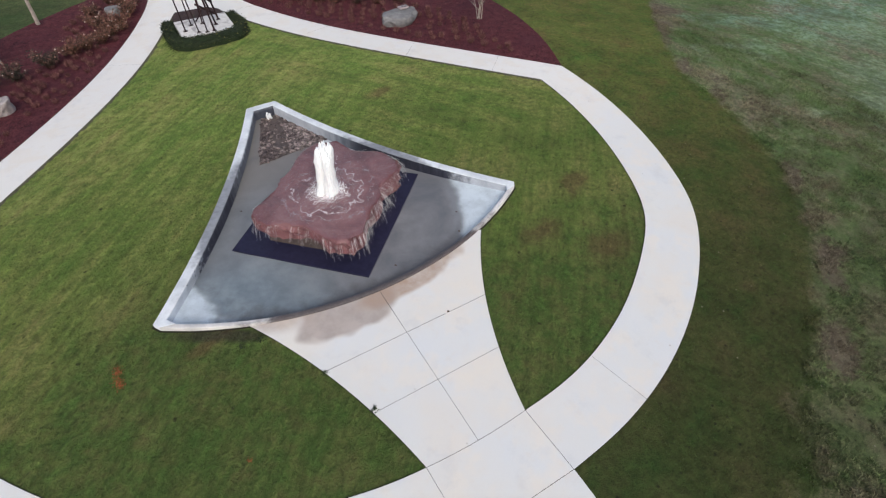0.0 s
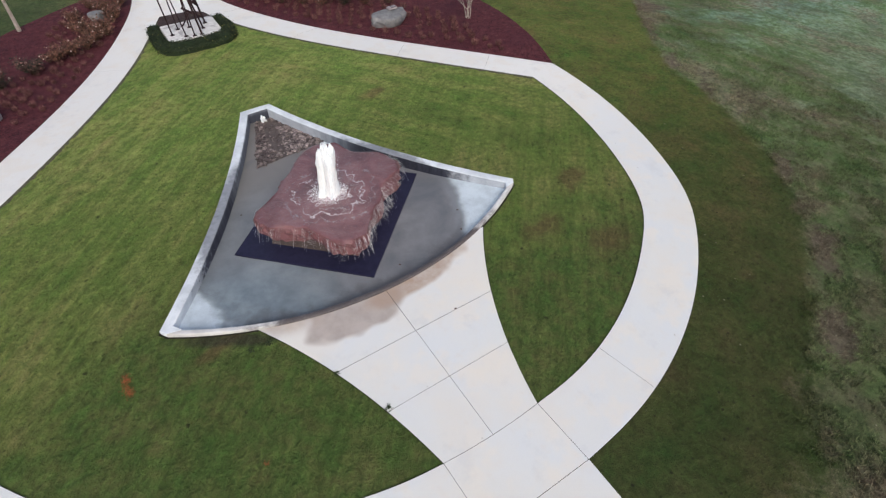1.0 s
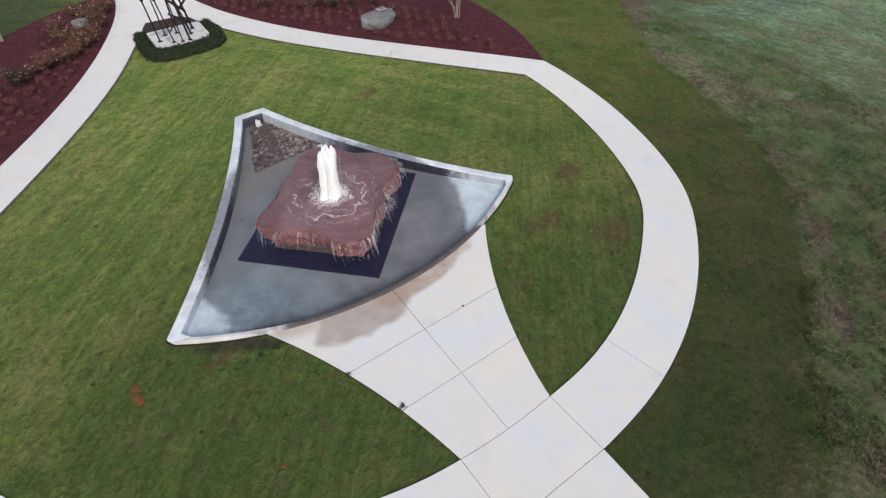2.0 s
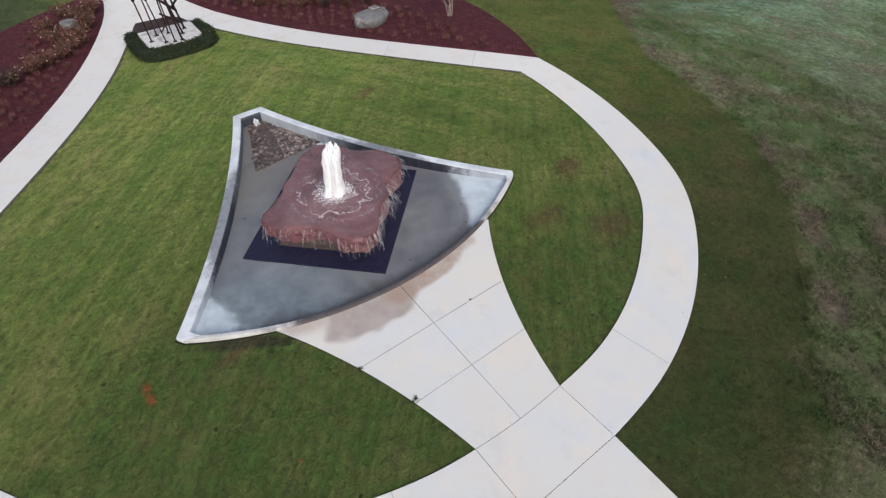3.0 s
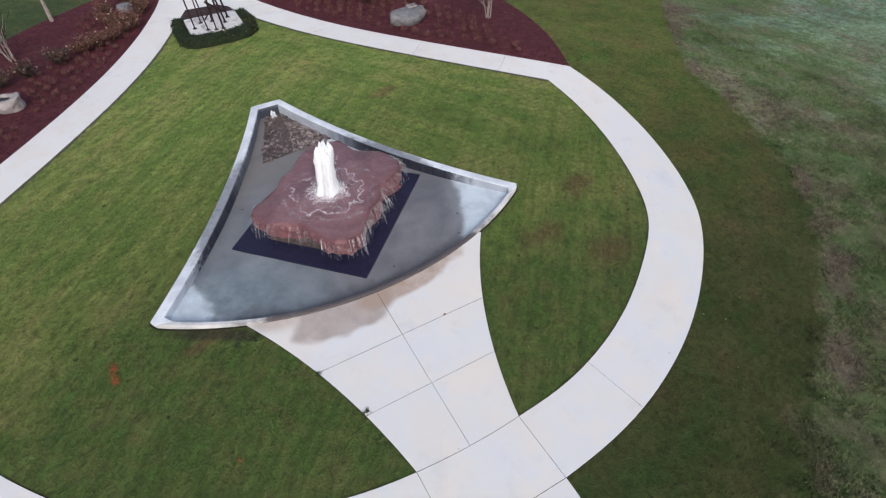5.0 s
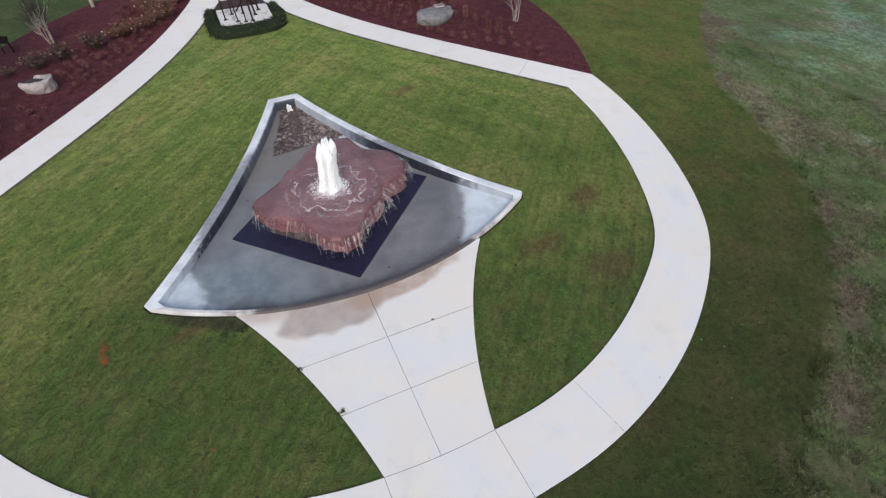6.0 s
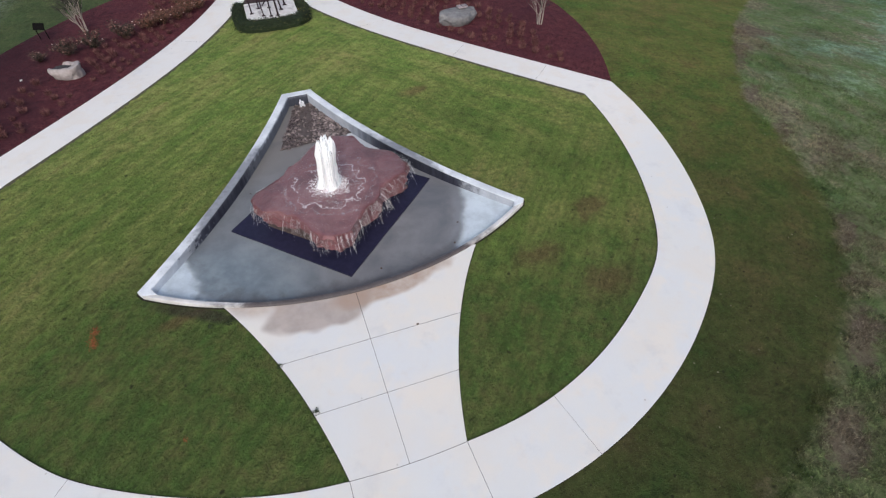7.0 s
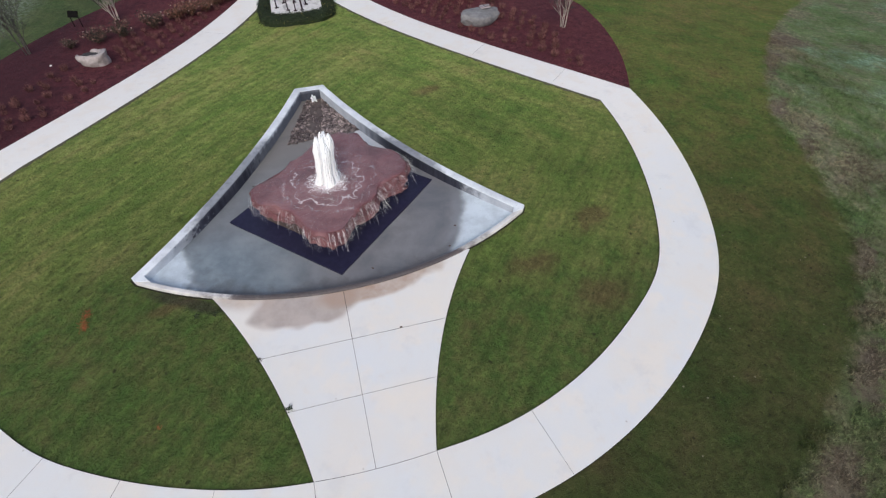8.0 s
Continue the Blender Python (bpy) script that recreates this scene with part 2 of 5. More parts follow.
def make_field(blades=False):
    m = Nodes("field_blades" if blades else "rough_field_turf")
    other = m.mapped((1, 1, 1), 0.4, (11, 5, 0))
    third = m.mapped((1, 1, 1), 1.1, (-4, 17, 0))
    big = m.noise(0.30, 4, 0.6)
    mid = m.noise(0.9, 5, 0.65)
    tuft = m.noise(2.6, 4, 0.62)
    fine = m.noise(12, 4, 0.7)
    grain = m.noise(40, 3, 0.7)
    clod = m.noise(5, 5, 0.75)
    tone = m.math("ADD", m.math("MULTIPLY", big, 0.34), m.math("ADD", m.math("MULTIPLY", mid, 0.46), m.math("MULTIPLY", tuft, 0.2)))
    col = m.ramp(tone, (0.38, (0.040, 0.078, 0.019)), (0.46, (0.056, 0.078, 0.022)), (0.54, (0.075, 0.084, 0.028)), (0.62, (0.092, 0.082, 0.034)))
    # turf colour scaled, from darker in the south to brighter in the north
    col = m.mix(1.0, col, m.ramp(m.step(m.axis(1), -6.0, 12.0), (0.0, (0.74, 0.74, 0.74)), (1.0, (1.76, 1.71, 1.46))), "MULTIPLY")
    west = m.step(m.math("ADD", m.axis(0), m.math("MULTIPLY", m.math("SUBTRACT", mid, 0.5), 2.0)), -2.0, -5.0)
    col = m.mix(m.math("MULTIPLY", west, 0.92), col, m.ramp(tone, (0.4, (0.040, 0.070, 0.024)), (0.6, (0.076, 0.098, 0.040))))
    col = m.mix(m.math("MULTIPLY", m.math("MULTIPLY", m.step(m.math("ADD", m.axis(0), m.math("MULTIPLY", m.axis(1), -0.15)), -15.6, -17.6), m.step(m.axis(1), 19.0, 22.0)), m.step(clod, 0.40, 0.60)), col, (0.16, 0.19, 0.145))
    # patchy, half bare and frosted ground beyond the mown edge
    edge = m.math("SUBTRACT", m.radius(1.8, 7.5), m.math("MULTIPLY", m.math("POWER", m.math("MAXIMUM", m.math("SUBTRACT", m.axis(1), 5.0), 0.0), 1.5), 0.31))
    edge = m.math("SUBTRACT", edge, m.math("MULTIPLY", m.math("MAXIMUM", m.math("SUBTRACT", -5.7, m.axis(1)), 0.0), 0.6))
    edge = m.math("ADD", edge, m.math("MULTIPLY", m.math("SUBTRACT", mid, 0.5), 1.0))
    edge = m.math("ADD", edge, m.math("MULTIPLY", m.math("SUBTRACT", clod, 0.5), 0.7))
    east = m.step(m.axis(0), -2.0, 3.0)
    out = m.math("MULTIPLY", m.step(edge, 13.9, 14.35), east)
    far = m.step(m.math("ADD", m.axis(0), m.axis(1)), 10.0, 34.0)
    frost = m.ramp(tone, (0.38, (0.060, 0.100, 0.033)), (0.48, (0.086, 0.112, 0.045)), (0.56, (0.110, 0.114, 0.060)), (0.64, (0.116, 0.098, 0.060)))
    zone = m.math("MULTIPLY", m.math("SUBTRACT", m.noise(0.13, 3, 0.55, third), 0.5), 0.38)
    pale = m.math("ADD", m.math("MULTIPLY", m.noise(0.40, 6, 0.68, other), 0.8), m.math("MULTIPLY", clod, 0.2))
    pale = m.math("ADD", m.math("ADD", pale, zone), m.math("MULTIPLY", m.math("SUBTRACT", far, 0.3), 0.06))
    lie = m.step(m.math("SUBTRACT", m.axis(0), m.math("MULTIPLY", m.axis(1), 0.9)), 17.5, 23.0)
    pale = m.math("ADD", pale, m.math("MULTIPLY", m.math("SUBTRACT", lie, 0.55), 0.16))
    frost = m.mix(m.math("MULTIPLY", m.math("MULTIPLY", m.step(pale, 0.47, 0.68), m.step(edge, 13.8, 16.5)), m.ramp(tuft, (0.38, 0.25), (0.60, 0.95))), frost, m.ramp(m.step(m.axis(1), 3.0, 12.0), (0.0, (0.172, 0.206, 0.134)), (1.0, (0.148, 0.212, 0.160))))
    bare = m.math("ADD", m.math("MULTIPLY", m.noise(0.34, 6, 0.68, third), 0.8), m.math("MULTIPLY", clod, 0.2))
    bare = m.math("ADD", bare, m.math("MULTIPLY", m.step(edge, 17.0, 14.2), m.ramp(m.step(m.axis(1), -1.0, 8.0), (0.0, 0.02), (1.0, 0.065))))
    soil = m.ramp(clod, (0.36, (0.098, 0.070, 0.052)), (0.50, (0.150, 0.108, 0.080)), (0.66, (0.215, 0.165, 0.125)))
    frost = m.mix(m.math("MULTIPLY", m.step(bare, 0.50, 0.64), m.ramp(clod, (0.38, 0.95), (0.60, 0.45))), frost, soil)
    # frosted ground brightened towards the north
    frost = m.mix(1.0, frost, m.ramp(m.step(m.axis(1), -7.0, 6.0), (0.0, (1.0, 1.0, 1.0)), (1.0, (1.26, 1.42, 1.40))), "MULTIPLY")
    frost = m.mix(1.0, frost, m.ramp(clod, (0.34, 0.72), (0.5, 1.0), (0.66, 1.30)), "MULTIPLY")
    frost = m.mix(1.0, frost, m.ramp(m.noise(0.42, 6, 0.68, m.mapped((1, 1, 1), 2.0, (21, -8, 0))), (0.36, 0.74), (0.5, 1.0), (0.64, 1.24)), "MULTIPLY")
    for x, y, sx, sy in ((10.7, -3.8, 1.0, 0.55), (8.4, -5.5, 0.9, 0.5), (13.2, -1.0, 1.1, 0.5), (12.3, -5.4, 1.2, 0.6), (15.2, 3.4, 1.4, 0.5), (17.2, 8.2, 1.6, 0.6), (19.3, 9.9, 1.6, 0.9), (22.3, 12.3, 2.2, 1.2), (16.2, 6.0, 1.2, 0.6)):
        dirt = m.math("ADD", m.radius(x, y, sx, sy, radians(35)), m.math("MULTIPLY", m.math("SUBTRACT", m.math("ADD", mid, m.math("MULTIPLY", m.math("SUBTRACT", clod, 0.5), 0.7)), 0.5), 2.2))
        frost = m.mix(m.math("MULTIPLY", m.step(dirt, 1.15, 0.5), 0.8), frost, m.ramp(clod, (0.36, (0.100, 0.076, 0.058)), (0.64, (0.180, 0.140, 0.108))))
    col = m.mix(1.0, col, m.ramp(m.noise(5.5, 3, 0.6, None, 0.8), (0.34, 0.74), (0.46, 0.95), (0.54, 1.03), (0.68, 1.26)), "MULTIPLY")
    col = m.mix(1.0, col, m.ramp(m.noise(0.7, 4, 0.6, other), (0.36, 0.86), (0.5, 1.0), (0.64, 1.13)), "MULTIPLY")
    col = m.mix(out, col, frost)
    col = m.mix(m.math("MULTIPLY", m.step(fine, 0.54, 0.68), m.ramp(out, (0.0, 0.62), (1.0, 0.40))), col, (0.014, 0.020, 0.008))
    col = m.mix(m.math("MULTIPLY", m.step(m.cells(2.6), 0.11, 0.05), 0.75), col, (0.014, 0.015, 0.009))
    col = m.mix(m.math("MULTIPLY", m.step(m.cells(1.9, other), 0.055, 0.03), 0.6), col, (0.30, 0.27, 0.21))
    col = m.mix(m.math("MULTIPLY", m.step(grain, 0.54, 0.72), 0.25), col, (0.15, 0.17, 0.09))
    if blades:
        col = m.mix(1.0, col, m.ramp(m.island(), (0.0, 0.66), (1.0, 1.58)), "MULTIPLY")
        return m.done(col, 0.7, None, spec=0.2)
    relief = m.math("ADD", m.math("ADD", fine, m.math("MULTIPLY", grain, 0.4)), m.math("ADD", clod, m.math("MULTIPLY", tuft, 1.5)))
    return m.done(col, 0.88, relief, 0.9, 0.05, 0.15)


def make_mulch():
    m = Nodes("red_mulch")
    chip = m.noise(13, 5, 0.8, m.mapped((1.0, 0.6, 1), 0.6))
    lump = m.noise(3.5, 4, 0.65)
    big = m.noise(0.6, 4, 0.6)
    col = m.ramp(m.math("ADD", m.math("MULTIPLY", chip, 0.7), m.math("MULTIPLY", lump, 0.3)), (0.38, (0.024, 0.006, 0.010)), (0.48, (0.082, 0.018, 0.025)), (0.56, (0.132, 0.036, 0.042)), (0.66, (0.22, 0.095, 0.092)))
    col = m.mix(m.math("MULTIPLY", m.step(big, 0.48, 0.68), 0.4), col, (0.070, 0.018, 0.030))
    old = m.step(m.math("ADD", m.axis(0), m.math("MULTIPLY", m.math("SUBTRACT", big, 0.5), 6.0)), -7.5, -11.0)
    col = m.mix(m.math("MULTIPLY", old, 0.65), col, (0.036, 0.009, 0.016))
    col = m.mix(m.math("MULTIPLY", m.step(m.cells(5.0), 0.12, 0.06), 0.6), col, (0.24, 0.13, 0.12))
    return m.done(col, 0.9, m.math("ADD", chip, lump), 1.0, 0.06, 0.2)


def make_concrete():
    m = Nodes("pale_broomed_concrete")
    big = m.noise(0.55, 4, 0.55)
    mid = m.noise(2.3, 4, 0.6)
    cloud = m.noise(1.1, 3, 0.6, m.mapped((1, 1, 1), 0.8, (3, 9, 0)))
    grain = m.noise(90, 2, 0.7)
    col = m.ramp(big, (0.36, (0.692, 0.674, 0.640)), (0.50, (0.676, 0.684, 0.680)), (0.64, (0.658, 0.680, 0.698)))
    col = m.mix(m.math("MULTIPLY", m.step(m.axis(1), 1.0, 9.0), 0.75), col, (0.790, 0.775, 0.745))
    col = m.mix(m.math("MULTIPLY", m.step(cloud, 0.48, 0.66), 0.55), col, (0.745, 0.695, 0.625))
    col = m.mix(m.math("MULTIPLY", m.step(mid, 0.55, 0.75), 0.25), col, (0.66, 0.585, 0.50))
    col = m.mix(m.math("MULTIPLY", m.step(m.noise(0.9, 5, 0.7, m.mapped((1, 1, 1), 0.3, (8, 1, 0))), 0.54, 0.70), 0.28), col, (0.50, 0.515, 0.54))
    col = m.mix(m.math("MULTIPLY", m.step(m.cells(1.7), 0.045, 0.02), 0.5), col, (0.26, 0.22, 0.18))
    col = m.mix(m.math("MULTIPLY", m.random(), 0.12), col, (0.62, 0.61, 0.61))
    for x, y, r in ((2.3, 0.6, 1.3), (-2.3, 1.0, 1.0), (1.0, -1.9, 0.9)):
        warm = m.math("ADD", m.radius(x, y, r, r), m.math("MULTIPLY", m.math("SUBTRACT", mid, 0.5), 1.2))
        col = m.mix(m.math("MULTIPLY", m.step(warm, 1.1, 0.2), 0.5), col, (0.745, 0.690, 0.610))
    # damp overflow stain below the basin's lip
    wob = m.math("MULTIPLY", m.math("SUBTRACT", m.noise(1.1, 2, 0.45), 0.5), 0.7)
    one = m.step(m.math("ADD", m.radius(-0.90, 1.32, 1.35, 0.82), wob), 1.08, 0.86)
    two = m.step(m.math("ADD", m.radius(0.95, 1.42, 1.60, 0.43, radians(10)), wob), 1.15, 0.80)
    col = m.mix(m.math("MULTIPLY", one, 0.85), col, m.ramp(mid, (0.4, (0.335, 0.280, 0.252)), (0.62, (0.41, 0.350, 0.318))))
    three = m.step(m.math("ADD", m.radius(-2.45, 1.75, 0.95, 0.40, radians(-20)), wob), 1.2, 0.3)
    two = m.math("MAXIMUM", two, m.math("MULTIPLY", three, 0.7))
    rust = m.math("MULTIPLY", two, m.ramp(mid, (0.34, 0.60), (0.66, 0.95)))
    col = m.mix(rust, col, (0.375, 0.270, 0.205))
    col = m.mix(m.math("MULTIPLY", m.step(grain, 0.45, 0.75), 0.15), col, (0.50, 0.49, 0.48))
    rough = m.math("SUBTRACT", 0.85, m.math("MULTIPLY", one, 0.3))
    return m.done(col, rough, grain, 0.25, 0.006)


def make_basin(name, dark):
    """Cast grey concrete, stained and wet where the jet's spray falls, with painted light and shade."""
    m = Nodes(name)
    mid = m.noise(1.8, 5, 0.62)
    fine = m.noise(22, 4, 0.65)
    run = m.noise(1.0, 4, 0.6, m.mapped((0.18, 0.18, 1.6)))
    col = m.ramp(mid, (0.35, (0.455, 0.50, 0.56)), (0.62, (0.615, 0.665, 0.73)))
    # wall tops: the same concrete lightened, light put into its colour
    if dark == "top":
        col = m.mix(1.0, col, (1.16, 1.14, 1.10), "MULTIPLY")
    r = m.math("ADD", m.radius(0.1, 4.6), m.math("MULTIPLY", m.math("SUBTRACT", mid, 0.5), 1.8))
    if dark == "floor":
        rag = m.ramp(m.step(m.axis(0), -2.0, -3.5), (0.0, 0.14), (1.0, 0.34))
        r = m.math("ADD", m.radius(-0.17, 4.75, 4.07, 4.0), m.math("MULTIPLY", m.math("SUBTRACT", m.noise(1.0, 3, 0.55), 0.5), rag))
        crisp = m.math("ADD", m.math("MULTIPLY", m.step(r, 1.05, 0.985), 0.65), m.math("MULTIPLY", m.step(r, 1.09, 0.90), 0.35))
        side = m.step(m.axis(0), -1.0, -2.5)
        wet = m.math("ADD", m.math("MULTIPLY", crisp, m.math("SUBTRACT", 1.0, side)), m.math("MULTIPLY", m.step(r, 1.0, 0.90), side))
        wet = m.math("MAXIMUM", wet, m.step(m.axis(1), 5.0, 6.5))
        col = m.mix(1.0, col, (0.92, 0.97, 0.97), "MULTIPLY")
        tide = m.ramp(m.noise(0.8, 4, 0.6, None, 0.4), (0.32, (0.126, 0.134, 0.150)), (0.5, (0.170, 0.174, 0.186)), (0.68, (0.215, 0.220, 0.232)))
        col = m.mix(wet, col, tide)
        col = m.mix(m.math("MULTIPLY", m.math("MULTIPLY", m.step(m.axis(0), 0.5, -3.0), wet), m.ramp(m.step(m.axis(1), 5.0, 3.3), (0.0, 0.22), (1.0, 0.80))), col, m.ramp(m.noise(1.3, 4, 0.6), (0.36, (0.150, 0.194, 0.230)), (0.62, (0.250, 0.312, 0.350))))
        col = m.mix(m.math("MULTIPLY", m.step(m.axis(1), 6.0, 8.0), 0.7), col, (0.20, 0.185, 0.17))
        rim = m.math("ADD", m.math("MULTIPLY", m.math("MULTIPLY", m.step(r, 0.94, 0.99), m.step(r, 1.03, 1.0)), m.math("SUBTRACT", 1.0, side)), m.math("MULTIPLY", m.math("MULTIPLY", m.step(r, 0.76, 0.86), m.step(r, 0.98, 0.88)), m.math("MULTIPLY", side, m.ramp(m.noise(4.0, 4, 0.65), (0.40, 0.3), (0.62, 1.5)))))
        col = m.mix(m.math("MULTIPLY", rim, 0.28), col, (0.11, 0.12, 0.135))
        dry = m.step(m.radius(1.78, 7.78, 0.78, 0.40, radians(-60)), 1.04, 0.96)
        col = m.mix(dry, col, (0.58, 0.62, 0.66))
        lowband = m.step(m.math("ADD", m.radius(0.27, 10.5), m.math("MULTIPLY", m.math("SUBTRACT", mid, 0.5), 1.2)), 8.35, 8.8)
        col = m.mix(m.math("MULTIPLY", m.math("MULTIPLY", lowband, wet), 0.6), col, (0.090, 0.082, 0.084))
        rough = m.math("SUBTRACT", 0.75, m.math("MULTIPLY", wet, 0.42))
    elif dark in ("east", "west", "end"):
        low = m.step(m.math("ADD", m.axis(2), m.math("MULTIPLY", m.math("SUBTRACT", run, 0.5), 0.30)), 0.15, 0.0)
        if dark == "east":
            # dry east face darkened against the tops, shading put into its colour
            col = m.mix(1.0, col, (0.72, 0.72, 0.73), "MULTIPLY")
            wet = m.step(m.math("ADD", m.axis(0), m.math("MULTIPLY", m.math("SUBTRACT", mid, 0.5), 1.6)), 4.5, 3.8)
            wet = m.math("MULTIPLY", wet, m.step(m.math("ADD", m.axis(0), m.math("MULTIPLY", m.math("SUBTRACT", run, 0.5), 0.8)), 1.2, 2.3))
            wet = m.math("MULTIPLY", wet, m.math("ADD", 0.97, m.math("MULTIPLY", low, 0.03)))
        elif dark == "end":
            # the end face is dark throughout
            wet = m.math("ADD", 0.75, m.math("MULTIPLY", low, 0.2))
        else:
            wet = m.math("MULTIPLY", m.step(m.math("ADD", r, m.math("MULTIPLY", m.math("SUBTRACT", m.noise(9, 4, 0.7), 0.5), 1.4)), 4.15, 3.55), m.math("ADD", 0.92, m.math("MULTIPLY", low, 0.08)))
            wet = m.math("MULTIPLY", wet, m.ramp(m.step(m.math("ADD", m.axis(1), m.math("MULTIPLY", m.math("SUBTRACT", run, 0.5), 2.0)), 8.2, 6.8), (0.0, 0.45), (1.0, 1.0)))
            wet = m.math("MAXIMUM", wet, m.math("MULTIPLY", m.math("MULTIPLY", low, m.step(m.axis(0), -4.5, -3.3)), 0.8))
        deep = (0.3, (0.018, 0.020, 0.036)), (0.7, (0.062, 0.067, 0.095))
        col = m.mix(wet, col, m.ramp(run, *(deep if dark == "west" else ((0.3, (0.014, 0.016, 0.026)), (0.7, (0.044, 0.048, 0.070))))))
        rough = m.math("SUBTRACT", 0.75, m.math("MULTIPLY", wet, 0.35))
    else:
        r = m.math("ADD", m.radius(0.1, 4.6), m.math("MULTIPLY", m.math("SUBTRACT", mid, 0.5), 1.0))
        wet = m.step(m.math("ADD", r, m.math("MULTIPLY", m.step(m.axis(0), -1.0, 1.0), 0.30)), 4.0, 3.6)
        col = m.mix(m.math("MULTIPLY", wet, 0.85), col, m.ramp(run, (0.3, (0.13, 0.14, 0.165)), (0.7, (0.24, 0.255, 0.29))))
        rough = m.math("SUBTRACT", 0.8, m.math("MULTIPLY", wet, 0.3))
    col = m.mix(m.math("MULTIPLY", m.step(fine, 0.55, 0.75), 0.25), col, (0.11, 0.11, 0.12))
    return m.done(col, rough, fine, 0.25, 0.01, 0.35 if dark == "floor" else 0.12)


def make_lip():
    m = Nodes("algae_stained_lip_concrete")
    mid = m.noise(2.2, 5, 0.62)
    fine = m.noise(20, 4, 0.65)
    col = m.ramp(mid, (0.35, (0.48, 0.475, 0.475)), (0.62, (0.64, 0.635, 0.63)))
    r = m.math("ADD", m.radius(0.3, 1.5, 4.0, 1.3), m.math("MULTIPLY", m.math("SUBTRACT", mid, 0.5), 0.9))
    wet = m.step(r, 1.1, 0.70)
    col = m.mix(m.math("MULTIPLY", wet, 0.9), col, m.ramp(fine, (0.35, (0.026, 0.019, 0.022)), (0.7, (0.064, 0.046, 0.048))))
    return m.done(col, 0.7, fine, 0.25, 0.01, 0.2)


def make_sandstone():
    m = Nodes("wet_red_sandstone")
    mid = m.noise(1.4, 5, 0.62, None, 0.6)
    bed = m.noise(1.0, 5, 0.65, m.mapped((1.2, 1.2, 0.10)))
    fine = m.noise(25, 4, 0.7)
    col = m.ramp(mid, (0.32, (0.100, 0.040, 0.047)), (0.5, (0.162, 0.069, 0.077)), (0.68, (0.216, 0.109, 0.118)))
    col = m.mix(m.math("MULTIPLY", m.step(bed, 0.5, 0.68), 0.4), col, (0.14, 0.048, 0.044))
    col = m.mix(m.math("MULTIPLY", m.step(fine, 0.52, 0.75), 0.3), col, (0.10, 0.035, 0.032))
    return m.done(col, 0.34, m.math("ADD", m.math("ADD", mid, m.noise(5.5, 5, 0.7, None, 0.5)), m.math("MULTIPLY", fine, 0.4)), 0.85, 0.04, 0.4)


def make_simple(name, a, b, scale, rough=0.7, bump=0.3, depth=0.01, metal=0.0, vary=0.0, spec=0.3, island=0.0):
    m = Nodes(name)
    n = m.noise(scale, 4, 0.65)
    big = m.noise(scale * 0.17, 3, 0.5)
    col = m.ramp(m.math("ADD", m.math("MULTIPLY", n, 0.65), m.math("MULTIPLY", big, 0.35)), (0.36, a), (0.64, b))
    if vary:
        col = m.mix(m.math("MULTIPLY", m.random(), vary), col, a)
    if island:
        col = m.mix(m.math("MULTIPLY", m.island(), island), col, a)
    m.bsdf.inputs["Metallic"].default_value = metal
    return m.done(col, rough, n, bump, depth, spec)


def make_plinth():
    m = Nodes("white_plinth_concrete")
    n = m.noise(5, 4, 0.65)
    # grey smudges: stains and the poles' shading painted together
    stain_shade = m.step(m.noise(1.7, 4, 0.6, None, 0.5), 0.50, 0.62)
    col = m.ramp(n, (0.36, (0.54, 0.53, 0.52)), (0.64, (0.70, 0.69, 0.68)))
    col = m.mix(m.math("MULTIPLY", stain_shade, 0.7), col, (0.26, 0.25, 0.255))
    return m.done(col, 0.8, n, 0.3, 0.01)


def make_leaf(name, stops):
    m = Nodes(name)
    col = m.ramp(m.island(), *stops)
    col = m.mix(1.0, col, m.ramp(m.noise(5, 3), (0.35, 0.7), (0.7, 1.25)), "MULTIPLY")
    m.bsdf.inputs["Subsurface Weight"].default_value = 0.0
    return m.done(col, 0.6, None, spec=0.2)


def make_water():
    m = Nodes("foaming_white_water")
    n = m.noise(18, 4, 0.7, m.mapped((1, 1, 5.0)))
    col = m.ramp(n, (0.32, (0.70, 0.75, 0.80)), (0.55, (0.88, 0.90, 0.92)))
    m.bsdf.inputs["Subsurface Weight"].default_value = 0.15
    m.bsdf.inputs["Subsurface Radius"].default_value = (0.1, 0.1, 0.1)
    return m.done(col, 0.3, n, 0.5, 0.03, 0.4)


